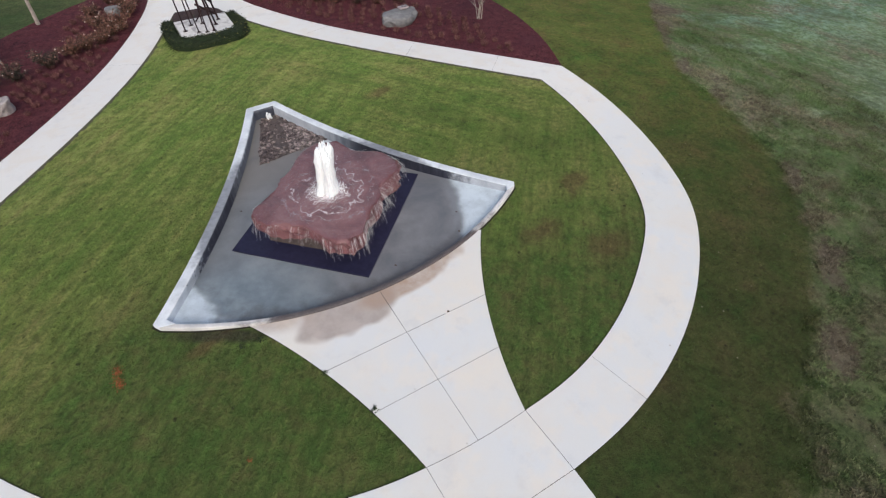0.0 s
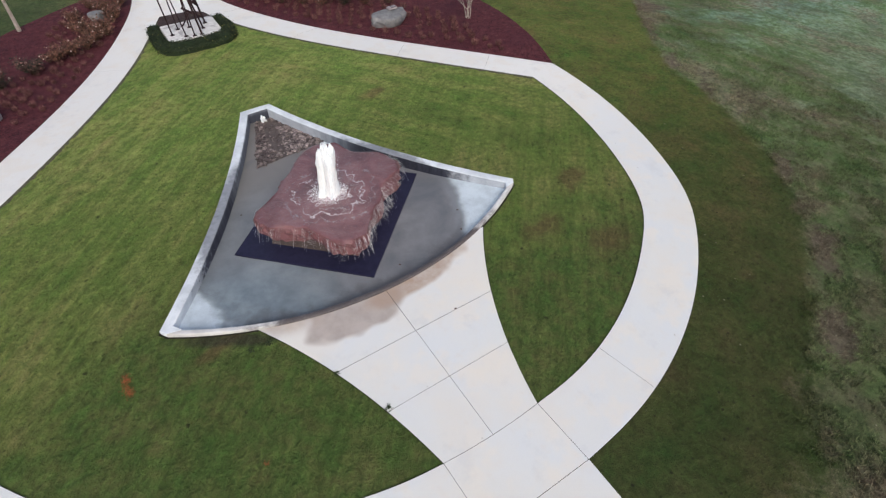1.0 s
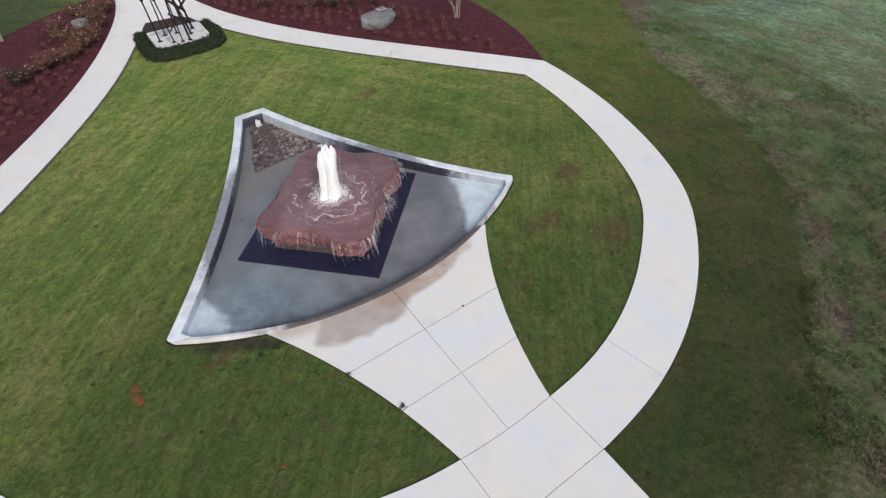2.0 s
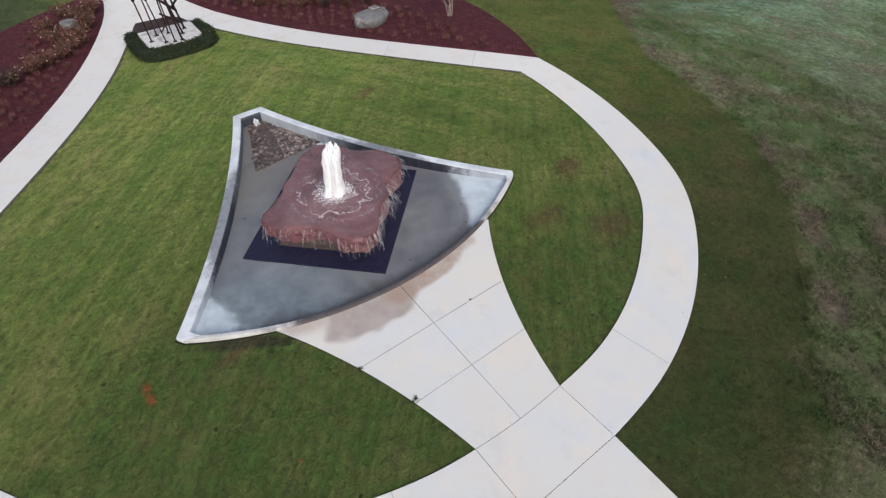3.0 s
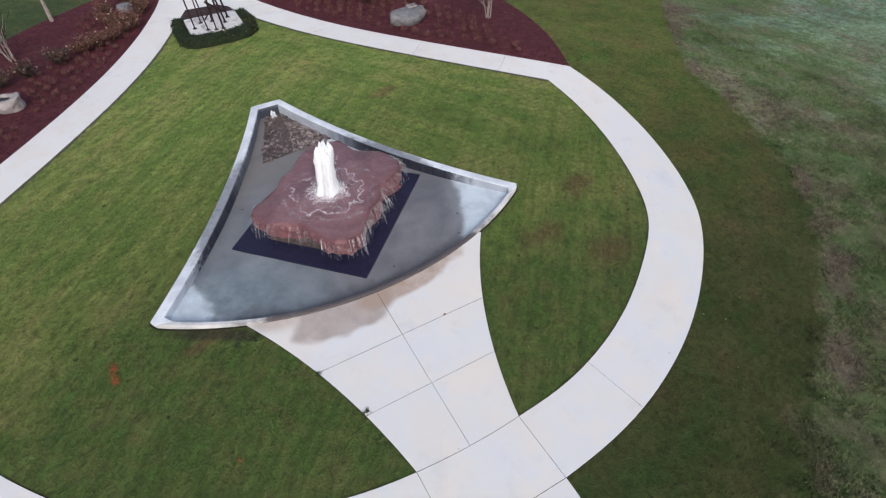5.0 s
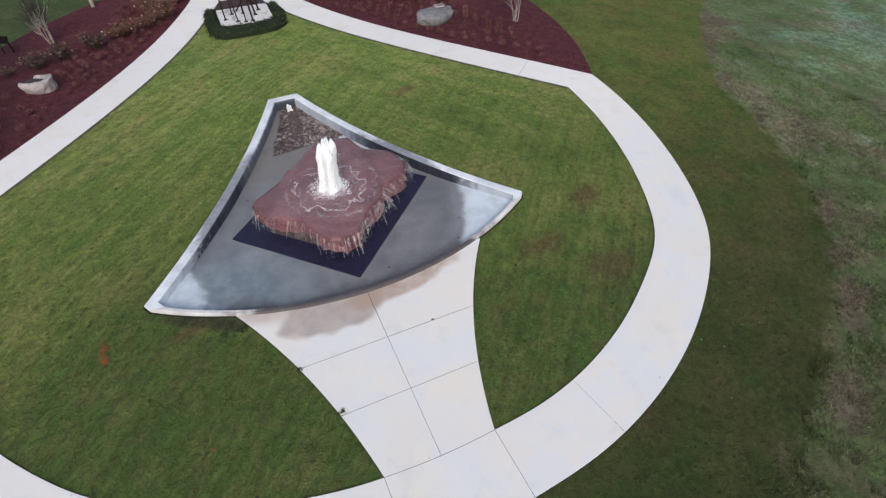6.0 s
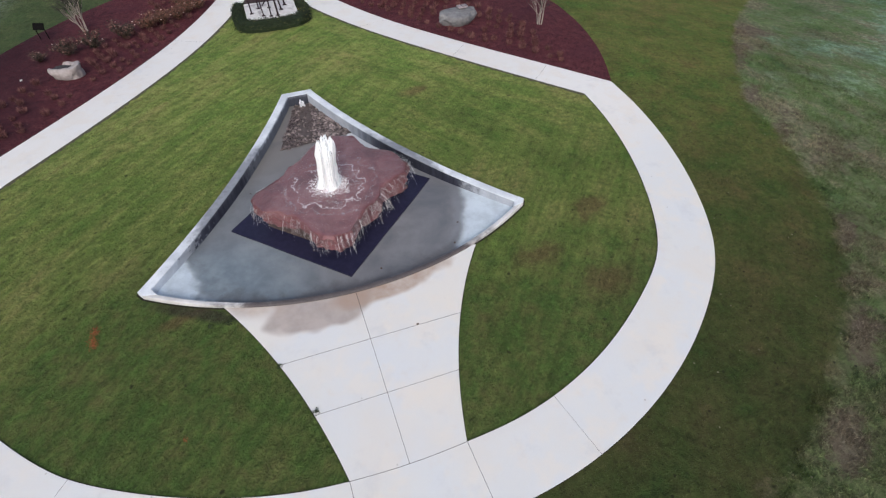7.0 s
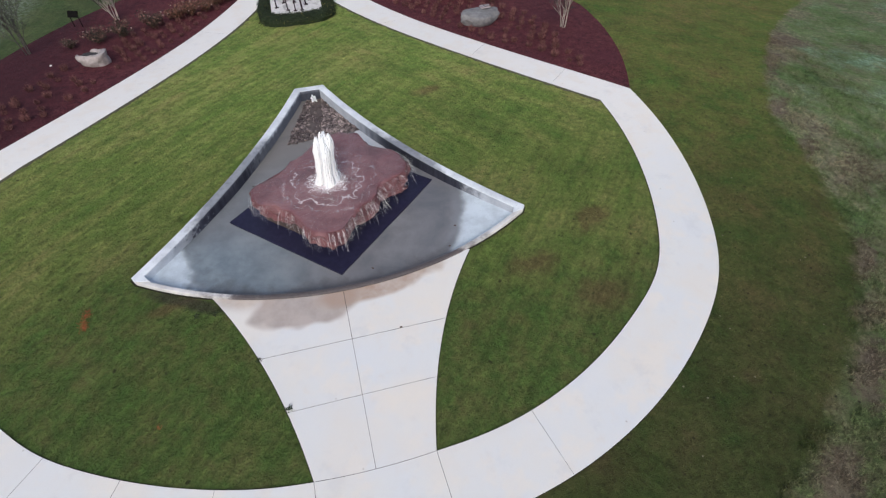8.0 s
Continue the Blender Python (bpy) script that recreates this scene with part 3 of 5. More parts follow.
def make_lace(cx, cy):
    """Foam in torn loops, thinning outwards."""
    m = Nodes("lacy_foam")
    warp = m.n.new("ShaderNodeTexVoronoi")
    warp.feature = "DISTANCE_TO_EDGE"
    warp.inputs["Scale"].default_value = 6.5
    shake = m.n.new("ShaderNodeTexNoise")
    shake.inputs["Scale"].default_value, shake.inputs["Detail"].default_value = 5.0, 4.0
    m.l.new(m.pos, shake.inputs["Vector"])
    add = m.n.new("ShaderNodeMix")
    add.data_type, add.blend_type = "RGBA", "LINEAR_LIGHT"
    add.inputs[0].default_value = 0.22
    m.l.new(m.pos, add.inputs[6])
    m.l.new(shake.outputs["Color"], add.inputs[7])
    m.l.new(add.outputs[2], warp.inputs["Vector"])
    plain = m.radius(cx, cy)
    sway = m.math("MULTIPLY", m.math("SUBTRACT", m.noise(1.1, 2, 0.5), 0.5), 0.8)
    scallop = m.math("ABSOLUTE", m.math("SUBTRACT", m.noise(2.0, 3, 0.6), 0.5))
    tremble = m.math("MULTIPLY", m.math("SUBTRACT", m.noise(14, 3, 0.6), 0.5), 0.045)
    r = m.math("ADD", m.math("SUBTRACT", m.math("ADD", plain, sway), m.math("MULTIPLY", scallop, 1.3)), tremble)
    lace = m.step(warp.outputs["Distance"], 0.06, 0.0)
    alpha = m.math("MULTIPLY", m.math("MULTIPLY", lace, 0.85), m.math("MULTIPLY", m.step(plain, 0.90, 0.25), m.step(m.noise(5, 3, 0.6), 0.40, 0.60)))
    thick = m.math("MULTIPLY", m.step(m.noise(16, 4, 0.7), 0.44, 0.60), m.step(plain, 0.60, 0.24))
    alpha = m.math("MAXIMUM", alpha, thick)
    tear = m.noise(2.2, 3, 0.6, m.mapped((1, 1, 1), 0.7, (5, 2, 0)))
    for radius, wide, strong, lo in ((0.46, 0.055, 0.62, 0.30), (0.84, 0.050, 0.58, 0.32), (0.70, 0.026, 0.36, 0.38), (1.12, 0.045, 0.32, 0.40), (0.32, 0.04, 0.7, 0.38)):
        crest = m.step(m.math("ABSOLUTE", m.math("SUBTRACT", r, radius)), wide, 0.0)
        crest = m.math("MULTIPLY", m.math("MULTIPLY", crest, strong), m.step(tear, lo, lo + 0.10))
        alpha = m.math("MAXIMUM", alpha, crest)
    veil = m.math("MULTIPLY", m.step(r, 1.15, 0.50), m.step(m.noise(9, 4, 0.7), 0.45, 0.70))
    alpha = m.math("MAXIMUM", alpha, m.math("ADD", m.math("MULTIPLY", veil, 0.14), m.ramp(m.noise(2.6, 4, 0.6, None, 0.8), (0.36, 0.03), (0.64, 0.065))))
    m.put(m.bsdf.inputs["Alpha"], alpha)
    return m.done((0.86, 0.76, 0.79), 0.4, None, spec=0.4)


def make_strand():
    m = Nodes("thin_falling_water")
    m.bsdf.inputs["Alpha"].default_value = 0.8
    return m.done((0.92, 0.93, 0.96), 0.15, None, spec=0.5)


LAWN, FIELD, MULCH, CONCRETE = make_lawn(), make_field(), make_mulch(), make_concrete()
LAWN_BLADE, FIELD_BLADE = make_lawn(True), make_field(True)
WALL_TOP, WALL_E, WALL_W, POOL_FLOOR, LIP = make_basin("cast_concrete_wall", "top"), make_basin("wet_shaded_concrete_face", "east"), make_basin("streaked_concrete_face", "west"), make_basin("pool_floor_concrete", "floor"), make_lip()
WALL_N = make_basin("dark_end_face", "end")
SANDSTONE, WATER, STRAND = make_sandstone(), make_water(), make_strand()
LACE = make_lace(0.14, 4.75)
TANSTONE = make_simple("tan_pedestal_stone", (0.044, 0.033, 0.032), (0.085, 0.066, 0.062), 5)
SOIL_SHADE = make_simple("dark_soil_and_shade", (0.012, 0.012, 0.008), (0.035, 0.032, 0.02), 20, 0.95)
PAD = make_simple("blue_black_rubber_mat", (0.011, 0.011, 0.031), (0.021, 0.021, 0.050), 6, 0.5, 0.2)
PEBBLE = make_simple("mixed_river_pebble", (0.040, 0.030, 0.032), (0.56, 0.46, 0.43), 7, 0.5, island=0.93)
SILT = make_simple("brown_silt", (0.056, 0.044, 0.042), (0.125, 0.102, 0.094), 12, 0.6, 0.6, 0.02)
PLINTH = make_plinth()
STEEL = make_simple("dark_rusted_steel", (0.018, 0.010, 0.012), (0.045, 0.022, 0.022), 9, 0.6, 0.3, 0.005, 0.4)
GRANITE = make_simple("grey_granite_boulder", (0.11, 0.11, 0.115), (0.24, 0.24, 0.245), 4, 0.8, 0.8, 0.04)
PALE_ROCK = make_simple("pale_carved_boulder", (0.20, 0.178, 0.178), (0.385, 0.352, 0.345), 4, 0.8, 0.8, 0.03)
DARK_SOIL = make_simple("dark_planter_soil", (0.02, 0.02, 0.022), (0.07, 0.065, 0.07), 15, 0.9, 0.8, 0.03)
BARK = make_simple("pale_smooth_bark", (0.20, 0.17, 0.15), (0.42, 0.37, 0.33), 6, 0.75)
DARK_BARK = make_simple("grey_mossy_bark", (0.035, 0.033, 0.03), (0.10, 0.092, 0.086), 6, 0.8)
TWIG = make_simple("grey_brown_twig", (0.022, 0.021, 0.020), (0.060, 0.054, 0.050), 8, 0.8)
STEM = make_simple("brown_rose_stem", (0.05, 0.03, 0.02), (0.12, 0.07, 0.05), 9, 0.8)
BLACK = make_simple("black_painted_metal", (0.004, 0.004, 0.004), (0.009, 0.008, 0.008), 12, 0.9, spec=0.08)
PLAQUE = make_simple("grey_bronze_plaque", (0.26, 0.22, 0.23), (0.42, 0.37, 0.38), 12, 0.5)
PLATE = make_simple("dark_bronze_plate", (0.020, 0.018, 0.020), (0.06, 0.052, 0.056), 14, 0.4)
ORANGE = make_simple("orange_marking_paint", (0.22, 0.055, 0.022), (0.38, 0.095, 0.036), 14, 0.7)
HEDGE_LEAF = make_leaf("hedge_leaf", ((0.0, (0.010, 0.017, 0.009)), (0.6, (0.022, 0.035, 0.015)), (0.95, (0.042, 0.058, 0.022)), (0.985, (0.26, 0.22, 0.06))))
ROSE_LEAF = make_leaf("autumn_rose_leaf", ((0.0, (0.026, 0.026, 0.014)), (0.22, (0.060, 0.046, 0.026)), (0.42, (0.135, 0.062, 0.042)), (0.85, (0.205, 0.092, 0.064)), (0.98, (0.27, 0.140, 0.105))))
ROSE_DARK = make_leaf("fading_rose_leaf", ((0.0, (0.016, 0.022, 0.013)), (0.40, (0.038, 0.040, 0.026)), (0.60, (0.085, 0.052, 0.042)), (0.95, (0.150, 0.082, 0.070))))
FADED_BLOOM = make_leaf("faded_rose_bloom", ((0.0, (0.135, 0.068, 0.055)), (0.45, (0.205, 0.105, 0.086)), (0.86, (0.27, 0.155, 0.132)), (0.985, (0.60, 0.51, 0.47))))
CLUMP_LEAF = make_leaf("dry_perennial_leaf", ((0.0, (0.085, 0.030, 0.032)), (0.6, (0.165, 0.072, 0.068)), (0.95, (0.26, 0.140, 0.125))))
THATCH = make_simple("worn_thatch", (0.055, 0.055, 0.034), (0.135, 0.125, 0.085), 14, 0.95, 0.6, 0.02)
# darker copy of the mulch, shade behind the plinth put into its colour
SHADED_MULCH = make_simple("shaded_dark_mulch", (0.022, 0.014, 0.014), (0.075, 0.046, 0.042), 14, 0.9, 0.8, 0.04)
GRIME = make_simple("dirty_slab_edge", (0.05, 0.048, 0.045), (0.16, 0.15, 0.14), 8, 0.9)

# ---- plan of the paths, the basin and the beds ----
TIP_W, TIP_E, NA, NB = (-5.04, 3.10), (5.38, 3.06), (-0.43, 11.07), (0.62, 11.07)
south_arc = arc((-4.93, 2.93), (5.28, 2.90), 1.52, 40)
east_arc = [south_arc[-1]] + arc(TIP_E, NB, -0.40, 30)
west_arc = arc(NA, TIP_W, -0.33, 30) + [south_arc[0]]
north_edge = [NB, NA]

AP_L, AP_R = (-1.17, -3.0), (1.21, -3.03)
CO_IN, CO_OUT = (10.08, 7.67), (11.52, 8.13)
BEND_IN, BEND_OUT = (7.87, -0.18), (9.36, -0.62)
W_IN, W_OUT = (-10.7, 6.7), (-12.05, 7.15)
BEND_WI, BEND_WO = (-6.3, -1.12), (-7.08, -2.27)


def settle(line, p, q):
    """Eases the two ends of a line onto p and q."""
    n, out = len(line) - 1, []
    for i, (x, y) in enumerate(line):
        a, b = max(0.0, 1 - i / n / 0.18) ** 2, max(0.0, 1 - (n - i) / n / 0.22) ** 2
        out.append((x + a * (p[0] - line[0][0]) + b * (q[0] - line[-1][0]), y + a * (p[1] - line[0][1]) + b * (q[1] - line[-1][1])))
    return out


ring_e_in = soften(settle(swing(0.7, 6.3, 9.44, AP_R, BEND_IN), AP_R, BEND_IN) + arc(BEND_IN, CO_IN, 0.54)[1:])
ring_e_out = soften(settle(swing(0.8, 6.35, 10.93, (1.28, -4.5), BEND_OUT), (1.28, -4.5), BEND_OUT) + arc(BEND_OUT, CO_OUT, 0.62)[1:])
ring_w_in = soften(settle(swing(0.4, 8.82, 11.97, AP_L, BEND_WI), AP_L, BEND_WI) + arc(BEND_WI, W_IN, -0.77)[1:], passes=10)
ring_w_out = soften(settle(swing(0.4, 8.82, 13.38, (-1.15, -4.5), BEND_WO), (-1.15, -4.5), BEND_WO) + arc(BEND_WO, W_OUT, -0.86)[1:], passes=10)
ne_in = arc(CO_IN, (1.55, 22.4), -0.69, 30)
ne_out = arc(CO_OUT, (3.04, 22.72), -0.68, 28) + arc((3.04, 22.72), (1.9, 27.6), -0.12, 10)[1:]
nw_in = arc(W_IN, (-8.94, 8.98), 0.05, 8) + arc((-8.94, 8.98), (-1.75, 20.98), 0.55, 26)[1:] + arc((-1.75, 20.98), (-0.85, 23.1), 0.03, 6)[1:]
nw_out = arc(W_OUT, (-9.93, 10.06), 0.04, 8) + arc((-9.93, 10.06), (-2.16, 23.9), 0.61, 28)[1:] + arc((-2.16, 23.9), (-1.15, 27.6), 0.10, 8)[1:]
ap_left = arc((-3.13, 2.03), AP_L, -0.235, 20)
ap_right = arc((3.42, 1.92), AP_R, 0.30, 20)


def at_y(line, y):
    for (ax, ay), (bx, by) in zip(line, line[1:]):
        if (ay - y) * (by - y) <= 0 and ay != by:
            return ax + (bx - ax) * (y - ay) / (by - ay)
    return line[-1][0]


def at_x(line, x):
    for (ax, ay), (bx, by) in zip(line, line[1:]):
        if (ax - x) * (bx - x) <= 0 and ax != bx:
            return ay + (by - ay) * (x - ax) / (bx - ax)
    return line[-1][1]


# ---- ground: one sheet to the horizon, open only where the basin is sunk ----
basin_loop = south_arc[:-1] + east_arc[:-1] + north_edge[:-1] + west_arc[:-1]


def midline(a, b, n=24):
    return [tuple((p + q) / 2 for p, q in zip(sample(a, i / n), sample(b, i / n))) for i in range(n + 1)]


mid_e, mid_w = midline(ring_e_in, ring_e_out), midline(ring_w_in, ring_w_out)
lawn_loop = mid_e + [(p[0] + 0.5, p[1] + 0.4) for p in ne_in[1:-1]] + [(1.9, 23.6), (1.4, 24.2), (-0.9, 23.9)] + [(p[0] - 0.5, p[1] + 0.4) for p in nw_in[1:-1]][::-1] + mid_w[::-1]


def sheet(points, loops, lift, keep, rough=0.0, pick=None):
    """A triangulated sheet over the land through the points, with edges along the loops."""
    from mathutils.geometry import delaunay_2d_cdt
    co, edges = [Vector(p) for p in points], []
    for loop in loops:
        k = len(co)
        co += [Vector(p) for p in loop]
        edges += [(k + i, k + (i + 1) % len(loop)) for i in range(len(loop))]
    vs, _, fs, *_ = delaunay_2d_cdt(co, edges, [], 0, 1e-4)
    faces, slots = [], []
    for f in fs:
        c = sum((vs[i] for i in f), Vector((0, 0))) / len(f)
        if keep(c.x, c.y):
            faces.append(tuple(f))
            slots.append(pick(c.x, c.y) if pick else 0)
    verts = [(v.x, v.y, land(v.x, v.y) + lift + (rough * fbm(v.x * 1.3, v.y * 1.3) if rough else 0)) for v in vs]
    return verts, faces, slots


pts = [(x * 0.9 + 0.13 * math.sin(y * 5), y * 0.9 + 0.13 * math.sin(x * 3)) for x in range(-36, 46) for y in range(-28, 50)]
pts += [(1 + r * math.cos(a * math.tau / 48), 8 + r * math.sin(a * math.tau / 48)) for r in (55, 75, 110, 180, 320, 650, 1400) for a in range(48)]
pts = [p for p in pts if not inside(*p, basin_loop)]
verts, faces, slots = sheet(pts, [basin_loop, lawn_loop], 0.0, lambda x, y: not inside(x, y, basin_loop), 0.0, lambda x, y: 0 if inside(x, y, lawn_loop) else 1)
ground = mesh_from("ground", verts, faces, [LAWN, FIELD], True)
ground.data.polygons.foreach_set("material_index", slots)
tagged(ground, "yellow-green mown lawn and rough dark patchy turf", "lawn", kind="structure")

# ---- concrete paths, slab by slab ----


def slab_mesh(loop, gap, top=0.03):
    """A cast slab with eased edges over the land."""
    n = len(loop)
    area = sum(a[0] * b[1] - b[0] * a[1] for a, b in zip(loop, loop[1:] + loop[:1]))
    if area < 0:
        loop = loop[::-1]
    def inset(d):
        out = []
        for i in range(n):
            a, b, c = Vector(loop[i - 1]), Vector(loop[i]), Vector(loop[(i + 1) % n])
            u, v = (b - a).normalized(), (c - b).normalized()
            m = Vector((-u.y - v.y, u.x + v.x))
            k = max(0.35, m.length_squared / 2)
            out.append(b + m * d / k)
        return out
    bm = bmesh.new()
    rings = []
    for d, h in ((gap, -0.10), (gap, top - 0.003), (gap + 0.002, top)):
        rings.append([bm.verts.new((p.x, p.y, land(p.x, p.y) + h)) for p in inset(d)])
    for r0, r1 in zip(rings, rings[1:]):
        for i in range(n):
            f = bm.faces.new((r0[i], r0[(i + 1) % n], r1[(i + 1) % n], r1[i]))
            f.material_index = 1
    bmesh.ops.triangulate(bm, faces=[bm.faces.new(rings[-1])])
    return bm


soil_loops = []


def pave(parent, loop, gap=0.0035):
    soil_loops.append(loop)
    return part("slab", slab_mesh(loop, gap), [CONCRETE, GRIME], parent)


def stretch(line, a, b):
    """The part of a polyline between two shares of its length, with its corners."""
    steps = [math.hypot(q[0] - p[0], q[1] - p[1]) for p, q in zip(line, line[1:])]
    total, run, out = sum(steps), 0.0, [sample(line, a)]
    for p, d in zip(line[1:], steps):
        run += d
        if a + 0.002 < run / total < b - 0.002:
            out.append(p)
    return out + [sample(line, b)]


def strip(parent, inner, outer, cuts):
    """Slabs between two edge lines, cut at the given shares or pairs of shares of their lengths."""
    cuts = [c if isinstance(c, tuple) else (c, c) for c in cuts]
    for a, b in zip(cuts, cuts[1:]):
        pave(parent, stretch(inner, a[0], b[0]) + stretch(outer, a[1], b[1])[::-1], 0.0011)


def share_at(line, p):
    """The share of the line's length at which it passes nearest to p."""
    return min((i / 400 for i in range(401)), key=lambda t: math.hypot(sample(line, t)[0] - p[0], sample(line, t)[1] - p[1]))


ring_path = root("ring_path", 0, 0, 0, "pale broomed concrete walk curving round the lawn", "path", kind="structure")
fork_e, fork_w = [p for p in ne_out if p[1] < 22.4], [p for p in nw_out if p[1] < 22.4]
east_in, east_out = ring_e_in + ne_in[1:], ring_e_out + fork_e[1:] + [(at_y(ne_out, 22.4), 22.4)]
joints = [((3.28, -2.76), (3.62, -4.05)), ((8.91, 9.29), (9.76, 10.16)), ((6.66, 12.41), (7.63, 13.45)), ((3.48, 17.05), (5.21, 17.55))]
strip(ring_path, east_in, east_out, [0] + [(share_at(east_in, p), share_at(east_out, q)) for p, q in joints] + [1])
strip(ring_path, ring_w_in, ring_w_out, [0] + [share_at(ring_w_in, p) for p in ((-2.97, -2.64), (-4.67, -2.0), (-6.2, -1.2))] + [0.66, 0.83, 1])
side_path = root("garden_path", 0, 0, 0, "pale concrete walk between lawn and mulch beds", "path", kind="structure")
strip(side_path, nw_in, fork_w + [(at_y(nw_out, 22.4), 22.4)], [0, (share_at(nw_in, (-3.46, 18.38)), share_at(fork_w, (-4.35, 18.88))), 1])
top_e, top_w = [p for p in ne_out if p[1] >= 22.4], [p for p in nw_out if p[1] >= 22.4]
pave(side_path, [(-1.15, 22.4), (-0.85, 23.1), (-0.6, 23.65), (0.95, 23.55), (1.4, 23.05), (1.55, 22.4), (at_y(ne_out, 22.4), 22.4)] + top_e + top_w[::-1] + [(at_y(nw_out, 22.4), 22.4)])
pave(side_path, [(-1.15, 27.6), (1.9, 27.6), (1.7, 33), (-1.6, 33)])
approach = root("approach_path", 0, 0, 0, "pale concrete forecourt flaring towards the fountain, stained below the lip", "path", kind="structure")
ring_top = arc(AP_L, AP_R, 0.05, 10)
for side in (-1, 1):
    edge = ap_left if side < 0 else ap_right
    ex = lambda y: at_y(edge, y)
    top = [p for p in south_arc if 0 < p[0] * side < abs(edge[0][0])]
    top = sorted(top, key=lambda p: p[0] * side)
    k = 8
    ys = [edge[0][1] + (-0.04 - edge[0][1]) * i / k for i in range(k + 1)]
    pave(approach, [(0, -0.04), (0, at_x(south_arc, 0))] + top + [(ex(y), y) for y in ys])
    ys = [-0.04 + (-1.47 + 0.04) * i / k for i in range(k + 1)]
    pave(approach, [(0, -1.47), (0, -0.04)] + [(ex(y), y) for y in ys], 0.0022)
    ys = [-1.47 + (edge[-1][1] + 1.47) * i / k for i in range(k + 1)]
    low = [p for p in ring_top if 0.05 < p[0] * side < 1.1]
    low = sorted(low, key=lambda p: -p[0] * side)
    pave(approach, [(0, at_x(ring_top, 0)), (0, -1.47)] + [(ex(y), y) for y in ys] + low, 0.0022)
pave(approach, [AP_L] + ring_top[1:-1] + [AP_R, (1.28, -4.5), (-1.15, -4.5)])
for i in range(6):
    y0, y1 = -4.5 - 2.45 * i, -4.5 - 2.45 * (i + 1)
    pave(approach, [(-1.15, y0), (1.29, y0), (1.3, y1), (-1.15, y1)])

# thin dark soil line along joints and slab edges; basin ring paints contact shade
bm = bmesh.new()
for loop in soil_loops + [basin_loop]:
    c = Vector((sum(p[0] for p in loop) / len(loop), sum(p[1] for p in loop) / len(loop)))
    area = sum(a[0] * b[1] - b[0] * a[1] for a, b in zip(loop, loop[1:] + loop[:1]))
    if area < 0:
        loop = loop[::-1]
    n = len(loop)
    inn, outl = [], []
    for i in range(n):
        a, b, d = Vector(loop[i - 1]), Vector(loop[i]), Vector(loop[(i + 1) % n])
        u, v = (b - a).normalized(), (d - b).normalized()
        m = Vector((-u.y - v.y, u.x + v.x))
        m = m / max(0.35, m.length_squared / 2)
        # the wider strip round the basin stands in for contact shade
        wide = (0.05 if loop[0] == basin_loop[0] or loop[-1] == basin_loop[0] else 0.011) + 0.012 * noise.noise(Vector((b.x * 2.3, b.y * 2.3, 0)))
        for lst, w in ((inn, 0.05), (outl, -wide)):
            p = b + m * w
            lst.append(bm.verts.new((p.x, p.y, land(p.x, p.y) + 0.021)))
    for i in range(n):
        bm.faces.new((outl[i], outl[(i + 1) % n], inn[(i + 1) % n], inn[i]))
tagged(link_mesh("edge_soil", bm, SOIL_SHADE), "dark bare soil line along the slabs, painted shade round the basin", "soil", kind="structure")

bm = bmesh.new()
for line, side in ((nw_in, 1), (ne_in, 1)):
    fine_line = [sample(line, i / 220) for i in range(221)]
    prev = None
    for i, p in enumerate(fine_line):
        a, b = Vector(fine_line[max(0, i - 1)]), Vector(fine_line[min(220, i + 1)])
        d = (b - a).normalized()
        nrm = Vector((-d.y, d.x))
        if nrm.dot(Vector((0.4, 14.0)) - Vector(p)) < 0:
            nrm = -nrm
        w = 0.10 + 0.07 * noise.noise(Vector((p[0] * 3, p[1] * 3, 1))) + 0.05 * noise.noise(Vector((p[0] * 11, p[1] * 11, 4)))
        q0, q1 = Vector(p), Vector(p) + nrm * max(0.03, w)
        row = [bm.verts.new((q.x, q.y, land(q.x, q.y) + h)) for q, h in ((q0, 0.024), (q1, 0.012))]
        if prev:
            bm.faces.new((prev[0], prev[1], row[1], row[0]))
        prev = row
tagged(link_mesh("lawn_edge", bm, THATCH), "worn greyish thatch strip along the walk", "soil", kind="structure")

# ---- mulch beds ----


def bed(name, loop, label, material=MULCH):
    xs, ys = [p[0] for p in loop], [p[1] for p in loop]
    grid = []
    x = min(xs)
    while x < max(xs):
        y = min(ys)
        while y < max(ys):
            p = (x + 0.2 * fbm(x, y), y + 0.2 * fbm(y, x, 3))
            if inside(*p, loop):
                grid.append(p)
            y += 0.45
        x += 0.45
    v, f, _ = sheet(grid, [loop], 0.035, lambda x, y: inside(x, y, loop), 0.02)
    return tagged(mesh_from(name, v, f, material, True), label, "mulch bed", kind="structure")


west_bed_loop = nw_out + [(-1.62, 29.4)] + arc((-2.35, 28.6), (-12.34, 18.5), 1.4, 14) + [(-16.9, 13.3), (-16, 7.5)]
north_bed_loop = ne_out + [(2.0, 29)] + arc((4.6, 29), (13.6, 18.3), 2.6, 14) + arc((13.85, 17.0), CO_OUT, -0.45, 14)[:-1]
bed("mulch_bed", west_bed_loop, "dark red bark mulch bed beside the walk")
bed("mulch_bed", north_bed_loop, "dark red bark mulch bed with a curved turf edge")
bed("mulch_bed", [(-1.2, 21.2), (-0.84, 23.08), (-0.59, 23.62), (0.2, 23.6), (0.94, 23.53), (1.38, 23.04), (1.52, 22.4), (1.6, 21.2), (0.3, 21.1)], "mulch behind the sculpture plinth, darkened for shade", SHADED_MULCH)

# ---- fountain basin ----
FLOOR_Z = -0.24


